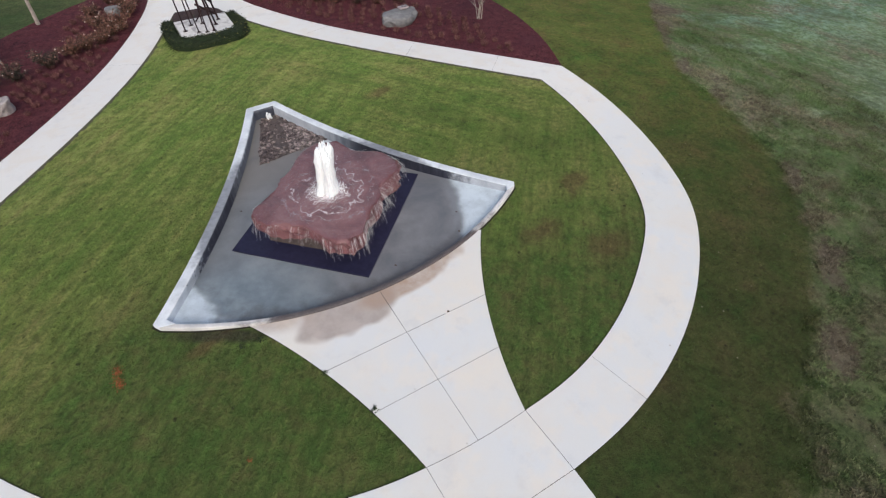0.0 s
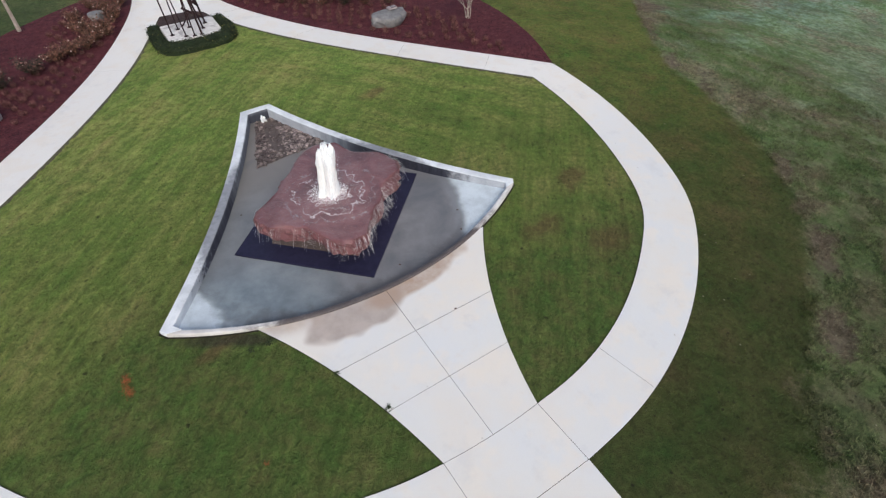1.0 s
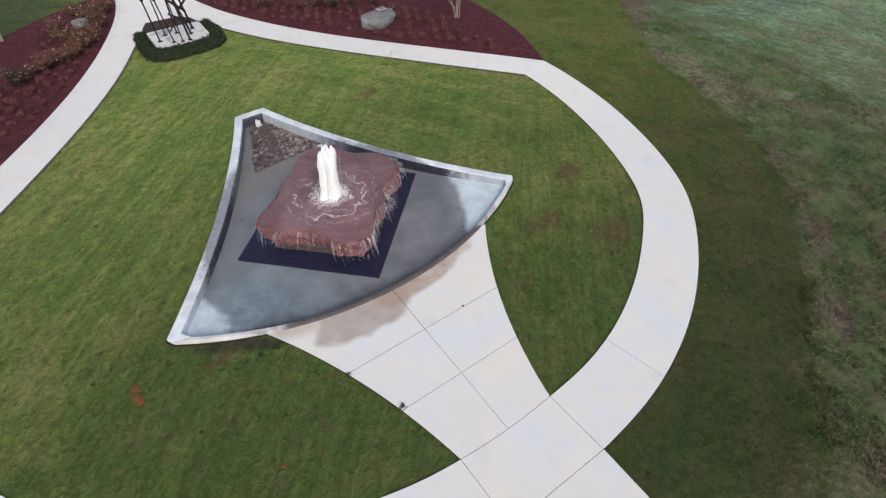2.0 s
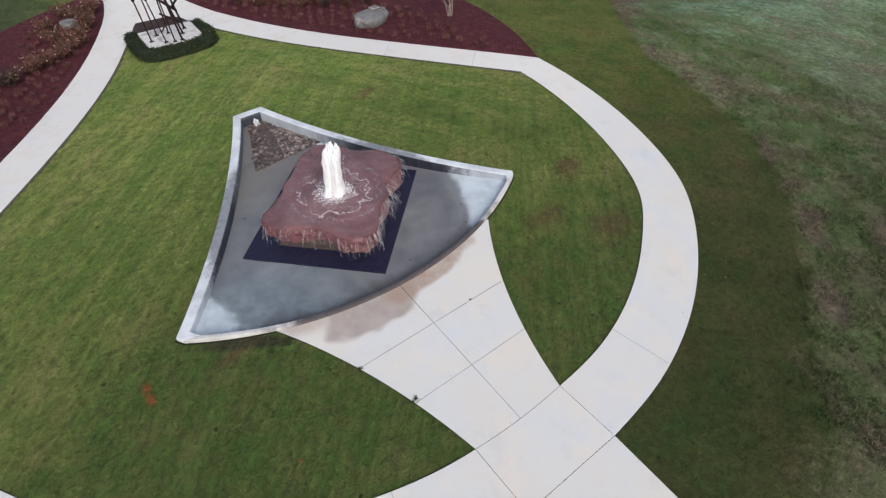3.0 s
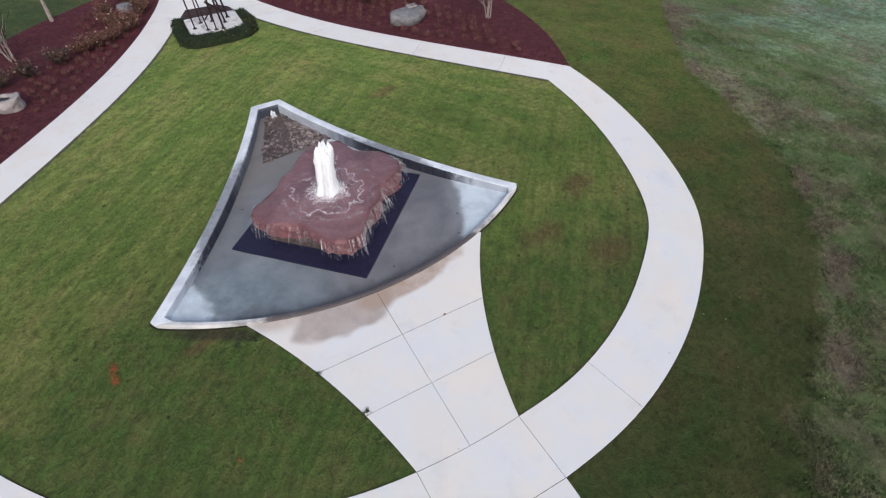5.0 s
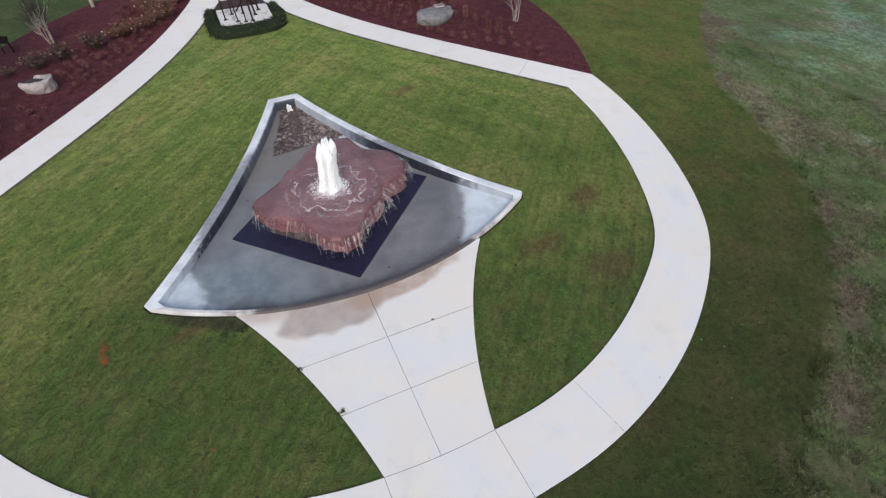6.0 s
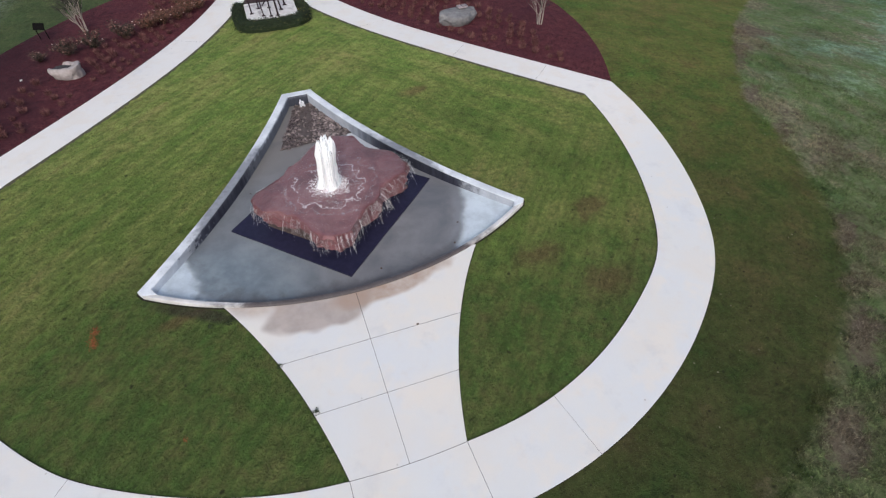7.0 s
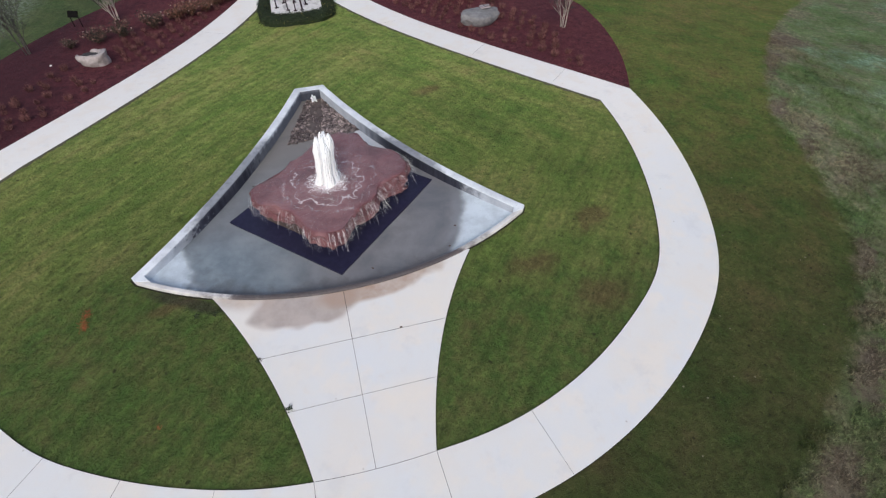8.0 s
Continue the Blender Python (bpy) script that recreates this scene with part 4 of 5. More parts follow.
def dish(x, y):
    return FLOOR_Z + 0.15 * max(0.0, min(1.0, (abs(x - 0.15) - 2.6) / 2.3)) ** 1.2 + 0.012 * fbm(x * 0.8, y * 0.8)


def basin_offset(loop, widths):
    n, out = len(loop), []
    for i in range(n):
        a, b, c = Vector(loop[i - 1]), Vector(loop[i]), Vector(loop[(i + 1) % n])
        u, v = (b - a).normalized(), (c - b).normalized()
        nu, nv = Vector((-u.y, u.x)), Vector((-v.y, v.x))
        w0, w1 = widths[i - 1], widths[i]
        det = nu.x * nv.y - nu.y * nv.x
        if abs(det) < 0.02:
            out.append(b + nv * (w0 + w1) / 2)
        else:
            r0, r1 = w0 + nu.dot(b), w1 + nv.dot(b)
            out.append(Vector(((r0 * nv.y - r1 * nu.y) / det, (nu.x * r1 - nv.x * r0) / det)))
    return [(p.x, p.y) for p in out]


counts = [len(south_arc) - 1, len(east_arc) - 1, 1, len(west_arc) - 1]
widths = [0.13] * counts[0] + [0.26] * counts[1] + [0.27] * counts[2] + [0.26] * counts[3]
inner_loop = basin_offset(basin_loop, widths)
basin = root("fountain_basin", 0, 0, 0, "kite-shaped sunken concrete fountain basin with low curved walls", "fountain")


def wall_piece(i0, count, top, mats, label, sink=0.0):
    n = len(basin_loop)
    bm = bmesh.new()
    cols = []
    for j in range(count + 1):
        o, i = Vector(basin_loop[(i0 + j) % n]), Vector(inner_loop[(i0 + j) % n])
        w = (i - o).normalized() * 0.022
        jig = 0.006 * fbm(o.x * 3, o.y * 3)
        if sink:
            jig -= sink * max(0.0, min(1.0, (4.4 - abs(o.x - 0.2)) / 1.8))
        prof = [(o, -0.35), (o, top - 0.02 + jig), (o + w, top + jig), (i - w, top + jig), (i, top - 0.02 + jig), (i, -0.36)]
        cols.append([bm.verts.new((p.x, p.y, z)) for p, z in prof])
    for c0, c1 in zip(cols, cols[1:]):
        for k in range(5):
            f = bm.faces.new((c0[k], c1[k], c1[k + 1], c0[k + 1]))
            f.material_index = 1 if k == 4 else 2 if k == 0 and len(mats) > 2 else 0
    bm.faces.new(cols[0])
    bm.faces.new(cols[-1][::-1])
    bmesh.ops.recalc_face_normals(bm, faces=bm.faces)
    return part("wall", bm, mats, basin, label)


k = 0
wall_piece(k, counts[0], 0.135, [LIP, LIP, LIP], "low curved overflow lip, algae stained", 0.06)
k += counts[0]
wall_piece(k, counts[1], 0.15, [WALL_TOP, WALL_E], "curved concrete wall, inner face dark with wet and painted shade")
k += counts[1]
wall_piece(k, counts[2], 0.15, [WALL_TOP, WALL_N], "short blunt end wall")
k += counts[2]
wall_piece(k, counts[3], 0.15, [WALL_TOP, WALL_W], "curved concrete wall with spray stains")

grid = [(x * 0.25, y * 0.25) for x in range(-20, 22) for y in range(4, 45)]
floor_loop = basin_offset(basin_loop, [w * 0.7 for w in widths])
from mathutils.geometry import delaunay_2d_cdt as cdt
co = [Vector(p) for p in grid if inside(*p, floor_loop)]
m0 = len(co)
co += [Vector(p) for p in floor_loop]
vs, _, fs, *_ = cdt(co, [(m0 + i, m0 + (i + 1) % len(floor_loop)) for i in range(len(floor_loop))], [], 0, 1e-4)
fs = [tuple(f) for f in fs if inside(sum(vs[i].x for i in f) / 3, sum(vs[i].y for i in f) / 3, floor_loop)]
pool_floor = mesh_from("pool_floor", [(v.x, v.y, dish(v.x, v.y)) for v in vs], fs, POOL_FLOOR, True)
pool_floor.parent = basin
tagged(pool_floor, "shallow wet grey concrete floor, dry at the corners")

# dark mat under the stone
bm = bmesh.new()
corners = [(-2.77, 4.88), (0.03, 2.14), (3.22, 5.20), (0.42, 7.94)]
lo = [bm.verts.new((x, y, FLOOR_Z - 0.05)) for x, y in corners]
hi = [bm.verts.new((x, y, FLOOR_Z + 0.05)) for x, y in corners]
bm.faces.new(hi)
for i in range(4):
    bm.faces.new((lo[i], lo[(i + 1) % 4], hi[(i + 1) % 4], hi[i]))
part("splash_mat", bm, PAD, basin, "square blue-black splash mat")

# pebble bed at the blunt end
peb_loop = [(-0.95, 8.2), (0.0, 8.3), (1.0, 8.4), (1.5, 8.45), (1.0, 9.6), (0.5, 10.75), (-0.1, 10.75), (-0.42, 9.8)]
bm = bmesh.new()
ring0 = [bm.verts.new((x, y, FLOOR_Z + 0.012)) for x, y in peb_loop]
bmesh.ops.triangulate(bm, faces=[bm.faces.new(ring0)])
part("silt", bm, SILT, basin, "brown silt under the pebbles")
rnd = random.Random(5)
bm = bmesh.new()
tries = 0
while tries < 1750:
    tries += 1
    x, y = rnd.uniform(-1, 1.5), rnd.uniform(8.1, 10.8)
    if not inside(x, y, peb_loop) or (abs(x - 0.05 - 0.12 * (y - 9)) < 0.22 and rnd.random() < 0.8) or (y > 10.0 and rnd.random() < 0.6):
        continue
    s = 0.024 + 0.044 * rnd.random() ** 1.4
    a = rnd.uniform(0, math.pi)
    made = bmesh.ops.create_icosphere(bm, subdivisions=1, radius=1.0)["verts"]
    flat = rnd.uniform(0.4, 0.7)
    long = rnd.uniform(1.0, 1.6)
    for q in made:
        px, py = q.co.x * s * long, q.co.y * s
        q.co = Vector((x + px * math.cos(a) - py * math.sin(a), y + px * math.sin(a) + py * math.cos(a), FLOOR_Z + 0.03 + q.co.z * s * flat))
pebbles = part("pebble_layer", bm, PEBBLE, basin, "loose brown and cream river pebbles", True)
tagged(pebbles, kind="stuff")

# ---- the sandstone slab, with its pedestal ----
ROCK_TOP = 0.75
corners = [(-1.86, 5.16), (-1.37, 5.40), (-1.08, 5.56), (-0.82, 5.98), (-0.45, 6.25), (0.1, 6.85), (0.7, 7.12), (1.28, 6.85), (1.48, 6.20), (1.98, 5.86), (2.33, 5.48), (2.46, 5.08), (2.30, 4.66), (1.86, 4.45), (1.46, 4.24), (1.34, 3.92), (1.00, 3.62), (0.68, 3.38), (0.48, 3.06), (0.25, 2.84), (-0.12, 2.76), (-0.44, 2.88), (-0.64, 3.16), (-0.82, 3.56), (-1.04, 3.88), (-1.35, 4.15), (-1.76, 4.36), (-1.90, 4.64), (-1.93, 4.95)]


def rugged(corners, n, amp, seed):
    """A closed outline through the corners, with a broken edge."""
    loop = corners + corners[:1]
    out = []
    for i in range(n):
        x, y = sample(loop, i / n)
        d = amp * noise.fractal(Vector((x * 2.2 + seed, y * 2.2, seed)), 1.0, 2.0, 4)
        c = Vector((x - 0.15, y - 4.6)).normalized()
        out.append((x + c.x * d, y + c.y * d))
    return out


stone = root("fountain_stone", 0, 0, 0, "wet red sandstone slab on a pedestal in the basin", "stone")
N = 200
outline = rugged(corners, N, 0.05, 2.0)
bm = bmesh.new()
levels = []
for lev, (inset, z) in enumerate(((1.0, ROCK_TOP - 0.03), (1.014, ROCK_TOP - 0.09), (1.006, ROCK_TOP - 0.17), (0.990, ROCK_TOP - 0.26), (0.955, ROCK_TOP - 0.36), (0.89, ROCK_TOP - 0.45), (0.6, ROCK_TOP - 0.48))):
    ring0 = []
    for i, (x, y) in enumerate(outline):
        s = inset + (0.075 * noise.fractal(Vector((x * 3.4, y * 3.4, lev * 0.9)), 1.0, 2.0, 3) if 0 < lev < 6 else 0)
        low = max(0.0, min(1.0, max((3.9 - y) / 1.1, (x - 0.1) / 0.8, min(0.75, (-0.7 - x) / 0.8))))
        s += (1.0 - inset) * 0.75 * low if lev < 6 else 0
        dz = 0.045 * noise.fractal(Vector((x * 1.3, y * 1.3, 4 + lev * 0.3)), 1.0, 2.0, 3)
        hang = 0.040 * lev * low if lev > 1 else 0
        ring0.append(bm.verts.new((0.15 + (x - 0.15) * s, 4.6 + (y - 4.6) * s, z + dz - hang)))
    levels.append(ring0)
for r0, r1 in zip(levels, levels[1:]):
    for i in range(N):
        bm.faces.new((r0[(i + 1) % N], r0[i], r1[i], r1[(i + 1) % N]))
bm.faces.new(levels[-1][::-1])
prev = levels[0]
for s in (0.985, 0.955, 0.88, 0.78, 0.66, 0.52, 0.38, 0.24, 0.1):
    ring0 = []
    for x, y in outline:
        px, py = 0.15 + (x - 0.15) * s, 4.6 + (y - 4.6) * s
        z = ROCK_TOP - 0.012 * (s > 0.97) + 0.03 * fbm(px * 0.9, py * 0.9, 1.5) + 0.012 * fbm(px * 5, py * 5, 7)
        ring0.append(bm.verts.new((px, py, z)))
    for i in range(N):
        bm.faces.new((prev[i], prev[(i + 1) % N], ring0[(i + 1) % N], ring0[i]))
    prev = ring0
bm.faces.new(prev)
bmesh.ops.recalc_face_normals(bm, faces=bm.faces)
slab = part("slab", bm, SANDSTONE, stone, "ragged red sandstone slab", True)
for p in slab.data.polygons:
    p.use_smooth = p.normal.z > 0.55
bm = bmesh.new()
ped = rugged([(-1.78, 4.74), (-0.02, 3.04), (1.52, 4.62), (-0.12, 6.30)], 60, 0.012, 5.0)
rings = [[bm.verts.new((-0.1 + (x + 0.1) * k, 4.67 + (y - 4.67) * k, z)) for x, y in ped] for z, k in ((FLOOR_Z, 1.0), (ROCK_TOP - 0.40, 0.88))]
for i in range(60):
    bm.faces.new((rings[0][i], rings[0][(i + 1) % 60], rings[1][(i + 1) % 60], rings[1][i]))
bm.faces.new(rings[1])
bmesh.ops.recalc_face_normals(bm, faces=bm.faces)
part("pedestal", bm, TANSTONE, stone, "square tan pedestal block")

# ---- water: jet, foam and falling threads ----
JX, JY = 0.14, 4.75
water = root("fountain_water", JX, JY, ROCK_TOP, "white foaming water jet, ripples and falling threads", "water")


def wpart(name, bm, material, label, smooth=True):
    bmesh.ops.translate(bm, verts=bm.verts, vec=(-JX, -JY, -ROCK_TOP))
    return part(name, bm, material, water, label, smooth)


rnd = random.Random(11)
bm = bmesh.new()
for lx, ly, top, spread in ((0.01, 0.06, 1.68, 0.11), (-0.17, 0.0, 1.54, 0.10), (0.17, 0.02, 1.58, 0.10), (0.02, -0.13, 1.40, 0.11)):
    for i in range(46):
        a, q = rnd.uniform(0, math.tau), math.sqrt(rnd.random())
        ox, oy = lx + spread * q * math.cos(a), ly + spread * q * math.sin(a)
        h = top * (1 - 0.14 * q * q) + rnd.uniform(-0.12, 0.03)
        thick = rnd.uniform(0.026, 0.048)
        P, R = [], []
        for j in range(25):
            t = j / 24
            flare = 0.92 + 1.1 * max(0.0, 0.26 - t) + 0.10 * max(0.0, t - 0.7)
            wig = 0.008 * noise.noise(Vector((i + lx * 9, t * 5, 0)))
            P.append((JX + ox * flare + 0.08 * t * h / 1.6 + wig, JY + oy * flare + wig, ROCK_TOP - 0.02 + h * t))
            fat = thick * (1 + 0.25 * noise.fractal(Vector((i * 3.1 + lx, t * 8, 2)), 1.0, 2.0, 3))
            R.append(max(0.010, fat) * (1.0 if t < 0.82 else max(0.35, math.sqrt(max(0.0, 1 - ((t - 0.82) / 0.18) ** 2)))))
        tube(bm, P, R, 7)
for v in bm.verts:
    n = noise.fractal(Vector((v.co.x * 26, v.co.y * 26, v.co.z * 7)), 1.0, 2.0, 4)
    d = Vector((v.co.x - JX - 0.06 * (v.co.z - ROCK_TOP), v.co.y - JY, 0))
    if d.length > 0.01:
        v.co += d.normalized() * (0.012 * n + 0.030 * noise.noise(Vector((v.co.x * 9, v.co.y * 9, v.co.z * 3.5))))
wpart("jet", bm, WATER, "white plume of foaming water")
bm = bmesh.new()
for i in range(480):
    a, t = rnd.uniform(0, math.tau), rnd.random() ** 3.0
    r = 0.31 + rnd.random() ** 2.2 * (0.24 if t < 0.2 else 0.07) - 0.08 * t
    s = rnd.uniform(0.0025, 0.007)
    blob(bm, JX + r * math.cos(a) + 0.13 * t, JY + r * math.sin(a), ROCK_TOP + 0.02 + t * 1.25, s, s, s * rnd.uniform(1, 3), 0, 1)
tagged(wpart("spray", bm, WATER, "scattered white droplets"), kind="stuff")
bm = bmesh.new()
for i in range(800):
    a = rnd.uniform(0, math.tau)
    r = 0.12 + 0.42 * rnd.random() ** 1.4
    s = rnd.uniform(0.004, 0.012) * (1.3 - 1.7 * (r - 0.2))
    blob(bm, JX + r * math.cos(a), JY + r * math.sin(a), ROCK_TOP + 0.012, s * 1.5, s * 1.5, s * rnd.uniform(0.8, 2.2), 0.5, 1, i * 0.37, 2.0)
tagged(wpart("foam_collar", bm, WATER, "churning foam at the foot of the jet"), kind="stuff")


def rock_z(x, y):
    return ROCK_TOP + 0.03 * fbm(x * 0.9, y * 0.9, 1.5) + 0.012 * fbm(x * 5, y * 5, 7)


film = bmesh.new()
prev = None
for i in range(38):
    r = 0.12 + 0.07 * i
    ring0 = []
    for k in range(72):
        a = k / 72 * math.tau
        x, y = JX + r * math.cos(a), JY + r * math.sin(a)
        ring0.append(film.verts.new((x, y, rock_z(x, y) + 0.010)))
    if prev:
        for k in range(72):
            if not all(inside(*q.co.xy, outline) for q in (prev[k], ring0[k])):
                continue
            film.faces.new((prev[k], prev[(k + 1) % 72], ring0[(k + 1) % 72], ring0[k]))
    prev = ring0
wpart("foam_film", film, LACE, "lace of foam spreading from the jet")
bm = bmesh.new()
rnd = random.Random(21)
streams = 0
while streams < 165:
    f = rnd.random() * N
    k = int(f) % N
    x, y = outline[k]
    x2, y2 = outline[(k + 1) % N]
    x, y = x + (x2 - x) * (f - int(f)), y + (y2 - y) * (f - int(f))
    # the water spills mostly over the western, southern and eastern edges
    lean = 0.45 * noise.noise(Vector((x * 1.6, y * 1.6, 8)))
    if (y > 5.3 and x < 1.6) or lean + (0.62 if x > 1.0 else 0.50 if y < 3.9 else 0.42) < rnd.random():
        continue
    streams += 1
    c = Vector((x - 0.15, y - 4.6)).normalized()
    reach, depth, thin = rnd.uniform(0.03, 0.18) + (0.12 if x > 1.0 else 0.0), rnd.uniform(0.20, 0.68), rnd.uniform(0.0008, 0.0016)
    for i in range(rnd.randrange(1, 5)):
        kick, side = reach + rnd.gauss(0, 0.025), rnd.gauss(0, 0.014)
        px, py = x + rnd.gauss(0, 0.016), y + rnd.gauss(0, 0.016)
        z0, drop = ROCK_TOP - 0.03 - 0.08 * rnd.random() ** 2, depth * rnd.uniform(0.7, 1.15)
        P, R = [], []
        for j in range(6):
            t = j / 5
            P.append((px + c.x * (0.015 + kick * math.sqrt(t)) + side * t, py + c.y * (0.015 + kick * math.sqrt(t)) - side * t, max(FLOOR_Z + 0.06, z0 - drop * t)))
            R.append(thin * rnd.uniform(0.5, 1.4))
        tube(bm, P, R, 3, False)
tagged(wpart("falling_water", bm, STRAND, "thin white threads of falling water"), kind="stuff")

# small bubbler at the blunt end
bm = bmesh.new()
for i in range(26):
    a, r = rnd.uniform(0, math.tau), 0.09 * math.sqrt(rnd.random())
    blob(bm, r * math.cos(a), r * math.sin(a), rnd.uniform(0, 0.32 - 1.9 * r), 0.036, 0.036, 0.052, 0.5, 1, i * 0.7, 2.0)
bub = link_mesh("bubbler", bm, WATER, True)
bub.matrix_world = pose(0.18, 10.62, FLOOR_Z)
tagged(bub, "small white bubbling water spout among pebbles", "water")

# ---- sculpture on its plinth, with the clipped hedge round it ----


def leaves(bm, spots, size, rnd, tilt=1.0):
    """Small folded leaves at the given spots."""
    for x, y, z in spots:
        s = size * rnd.uniform(0.6, 1.35)
        a = rnd.uniform(0, math.tau)
        u = Vector((math.cos(a), math.sin(a), rnd.uniform(-0.7, 0.9) * tilt))
        v = Vector((-math.sin(a), math.cos(a), rnd.uniform(-0.5, 0.5) * tilt))
        c = Vector((x, y, z))
        q = [bm.verts.new(c + u * s * k + v * s * w + Vector((0, 0, h * s))) for k, w, h in ((-0.5, 0, 0), (0, 0.32, 0.1), (0.55, 0, -0.1), (0, -0.32, 0.1))]
        bm.faces.new((q[0], q[1], q[2], q[3]))


PX0, PX1, PY0, PY1 = -0.99, 1.41, 19.36, 21.31
PZ = land(0.2, 20.3)
plinth = root("sculpture_plinth", 0.2, 20.3, PZ, "low white concrete plinth inside a clipped hedge", "plinth")
bm = bmesh.new()
box(bm, PX0 - 0.2, PX1 - 0.2, PY0 - 20.3, PY1 - 20.3, -0.3, 0.35, 0.03)
part("block", bm, PLINTH, plinth)
sculpture = root("pole_sculpture", 0.08, 20.25, PZ + 0.35, "dark rusted steel sculpture of leaning poles on feet", "sculpture")
rnd = random.Random(3)
for x, y, lx, ly, r in ((-0.45, 21.35, -0.10, 0.05, 0.032), (-0.08, 21.85, -0.06, 0.10, 0.028), (0.06, 20.95, -0.16, 0.25, 0.028), (0.40, 20.8, -0.05, 0.12, 0.028), (0.72, 20.8, -0.12, 0.35, 0.045), (0.42, 21.8, 0.02, 0.0, 0.032), (1.18, 21.9, -0.22, 0.1, 0.045), (0.95, 21.4, -0.28, 0.15, 0.04)):
    bm = bmesh.new()
    bx, by = x - 0.34, y - 21.55
    tube(bm, [(bx, by, 0), (bx + lx * 0.6, by + ly * 0.6, 1.1), (bx + lx * 1.3, by + ly * 1.3, 2.3)], [r, r, r * 0.9], 8)
    pole = part("pole", bm, STEEL, sculpture)
    bm = bmesh.new()
    box(bm, bx - 0.09, bx + 0.09, by - 0.07, by + 0.07, 0.0, 0.02, 0.004)
    part("foot", bm, STEEL, pole)
    bm = bmesh.new()
    blob(bm, bx + lx * 1.02, by + ly * 1.02, 1.86, 0.075, 0.075, 0.13, 0.15, 2, x)
    part("knob", bm, STEEL, pole)
for a, b, w in (((0.55, 0.3, 1.0), (1.15, -0.1, 1.75), 0.045), ((0.0, 0.25, 0.9), (0.75, 0.2, 0.35), 0.05), ((0.15, 0.1, 1.5), (0.75, 0.3, 0.85), 0.06), ((-0.25, -0.3, 0.35), (0.2, -0.1, 0.75), 0.03)):
    bm = bmesh.new()
    tube(bm, [a, tuple((p + q) / 2 for p, q in zip(a, b)), b], [w, w * 1.1, w], 6)
    part("brace", bm, STEEL, sculpture)

hedge = root("hedge", 0.2, 18.8, PZ, "dark green clipped hedge wrapped round the plinth", "hedge")
hedge_line = [(-1.24, 21.7), (-1.32, 21.0), (-1.34, 20.0), (-1.24, 19.2), (-0.85, 18.82), (-0.3, 18.74), (0.5, 18.76), (1.2, 18.90), (1.62, 19.3), (1.76, 20.0), (1.72, 20.7), (1.6, 21.4)]
bm, lm = bmesh.new(), bmesh.new()
rnd = random.Random(8)
rings = []
M = 60
for i in range(M + 1):
    c = Vector(sample(hedge_line, i / M))
    d = (Vector(sample(hedge_line, min(1, (i + 1) / M))) - Vector(sample(hedge_line, max(0, (i - 1) / M)))).normalized()
    nrm = Vector((d.y, -d.x))
    gz = land(c.x, c.y) - PZ
    ring0 = []
    for k in range(9):
        a = math.pi * k / 8
        w = 0.23 + 0.17 * max(0.0, min(1.0, (19.5 - c.y) / 0.5)) + 0.05 * fbm(c.x * 2 + k, c.y * 2)
        o = nrm * math.copysign(abs(math.cos(a)) ** 0.6, math.cos(a)) * w
        h = 0.35 * abs(math.sin(a)) ** 0.5 * (1 + 0.12 * fbm(c.x * 1.5, c.y * 1.5, k * 0.4))
        p = Vector((c.x + o.x - 0.2, c.y + o.y - 18.8, gz + h))
        ring0.append(bm.verts.new(p))
        for _ in range(22):
            leaves(lm, [(p.x + rnd.gauss(0, 0.06), p.y + rnd.gauss(0, 0.06), max(gz + 0.02, p.z + rnd.gauss(0, 0.035)))], 0.062, rnd)
    rings.append(ring0)
for r0, r1 in zip(rings, rings[1:]):
    for k in range(8):
        bm.faces.new((r0[k], r0[k + 1], r1[k + 1], r1[k]))
bm.faces.new(rings[0])
bm.faces.new(rings[-1][::-1])
part("core", bm, HEDGE_LEAF, hedge, "shaded inner twigs")
part("foliage", lm, HEDGE_LEAF, hedge, "small dark leaves with a few yellow flowers")

# ---- boulders ----


def boulder(name, x, y, rx, ry, rz, turn, material, label, seed, sink=0.25, hollow=None):
    bm = bmesh.new()
    made = blob(bm, 0, 0, 0, rx, ry, rz, 0.30, 4, seed, 0.9)
    for v in made:
        if v.co.z > rz * 0.55:
            v.co.z = rz * 0.55 + (v.co.z - rz * 0.55) * 0.15
        pinch = 1 + 0.28 * v.co.z / rz
        v.co.x, v.co.y = v.co.x * pinch, v.co.y * pinch
        if hollow:
            hx, hy, hr, depth = hollow
            d = math.hypot((v.co.x - hx) / hr, (v.co.y - hy) / (hr * 0.62))
            if d < 1 and v.co.z > 0:
                v.co.z -= depth * min(1.0, (1 - d) * 3.5)
            v.co.z += 0.35 * max(0.0, v.co.x - 0.22) * (v.co.z > 0)
    base = root(name, x, y, land(x, y) + rz * (1 - sink) - rz * 0.35, label, "boulder", turn=turn)
    part("rock", bm, material, base)
    return base


b = boulder("boulder", 8.2, 15.9, 0.94, 0.54, 0.56, 5, GRANITE, "grey granite boulder with a small plaque in the mulch", 3.1)
bm = bmesh.new()
box(bm, 0.10, 0.56, 0.02, 0.30, 0.40, 0.475, 0.01)
part("plaque", bm, PLAQUE, b, "small grey bronze plaque")
bm = bmesh.new()
box(bm, 0.26, 0.54, 0.045, 0.275, 0.470, 0.480, 0.003)
part("plate", bm, PLATE, b, "dark bronze plate")
bm = bmesh.new()
for i in range(3):
    box(bm, 0.32 + 0.075 * i, 0.36 + 0.075 * i, 0.09, 0.24, 0.478, 0.485)
part("inscription", bm, PLAQUE, b, "pale unreadable marks")
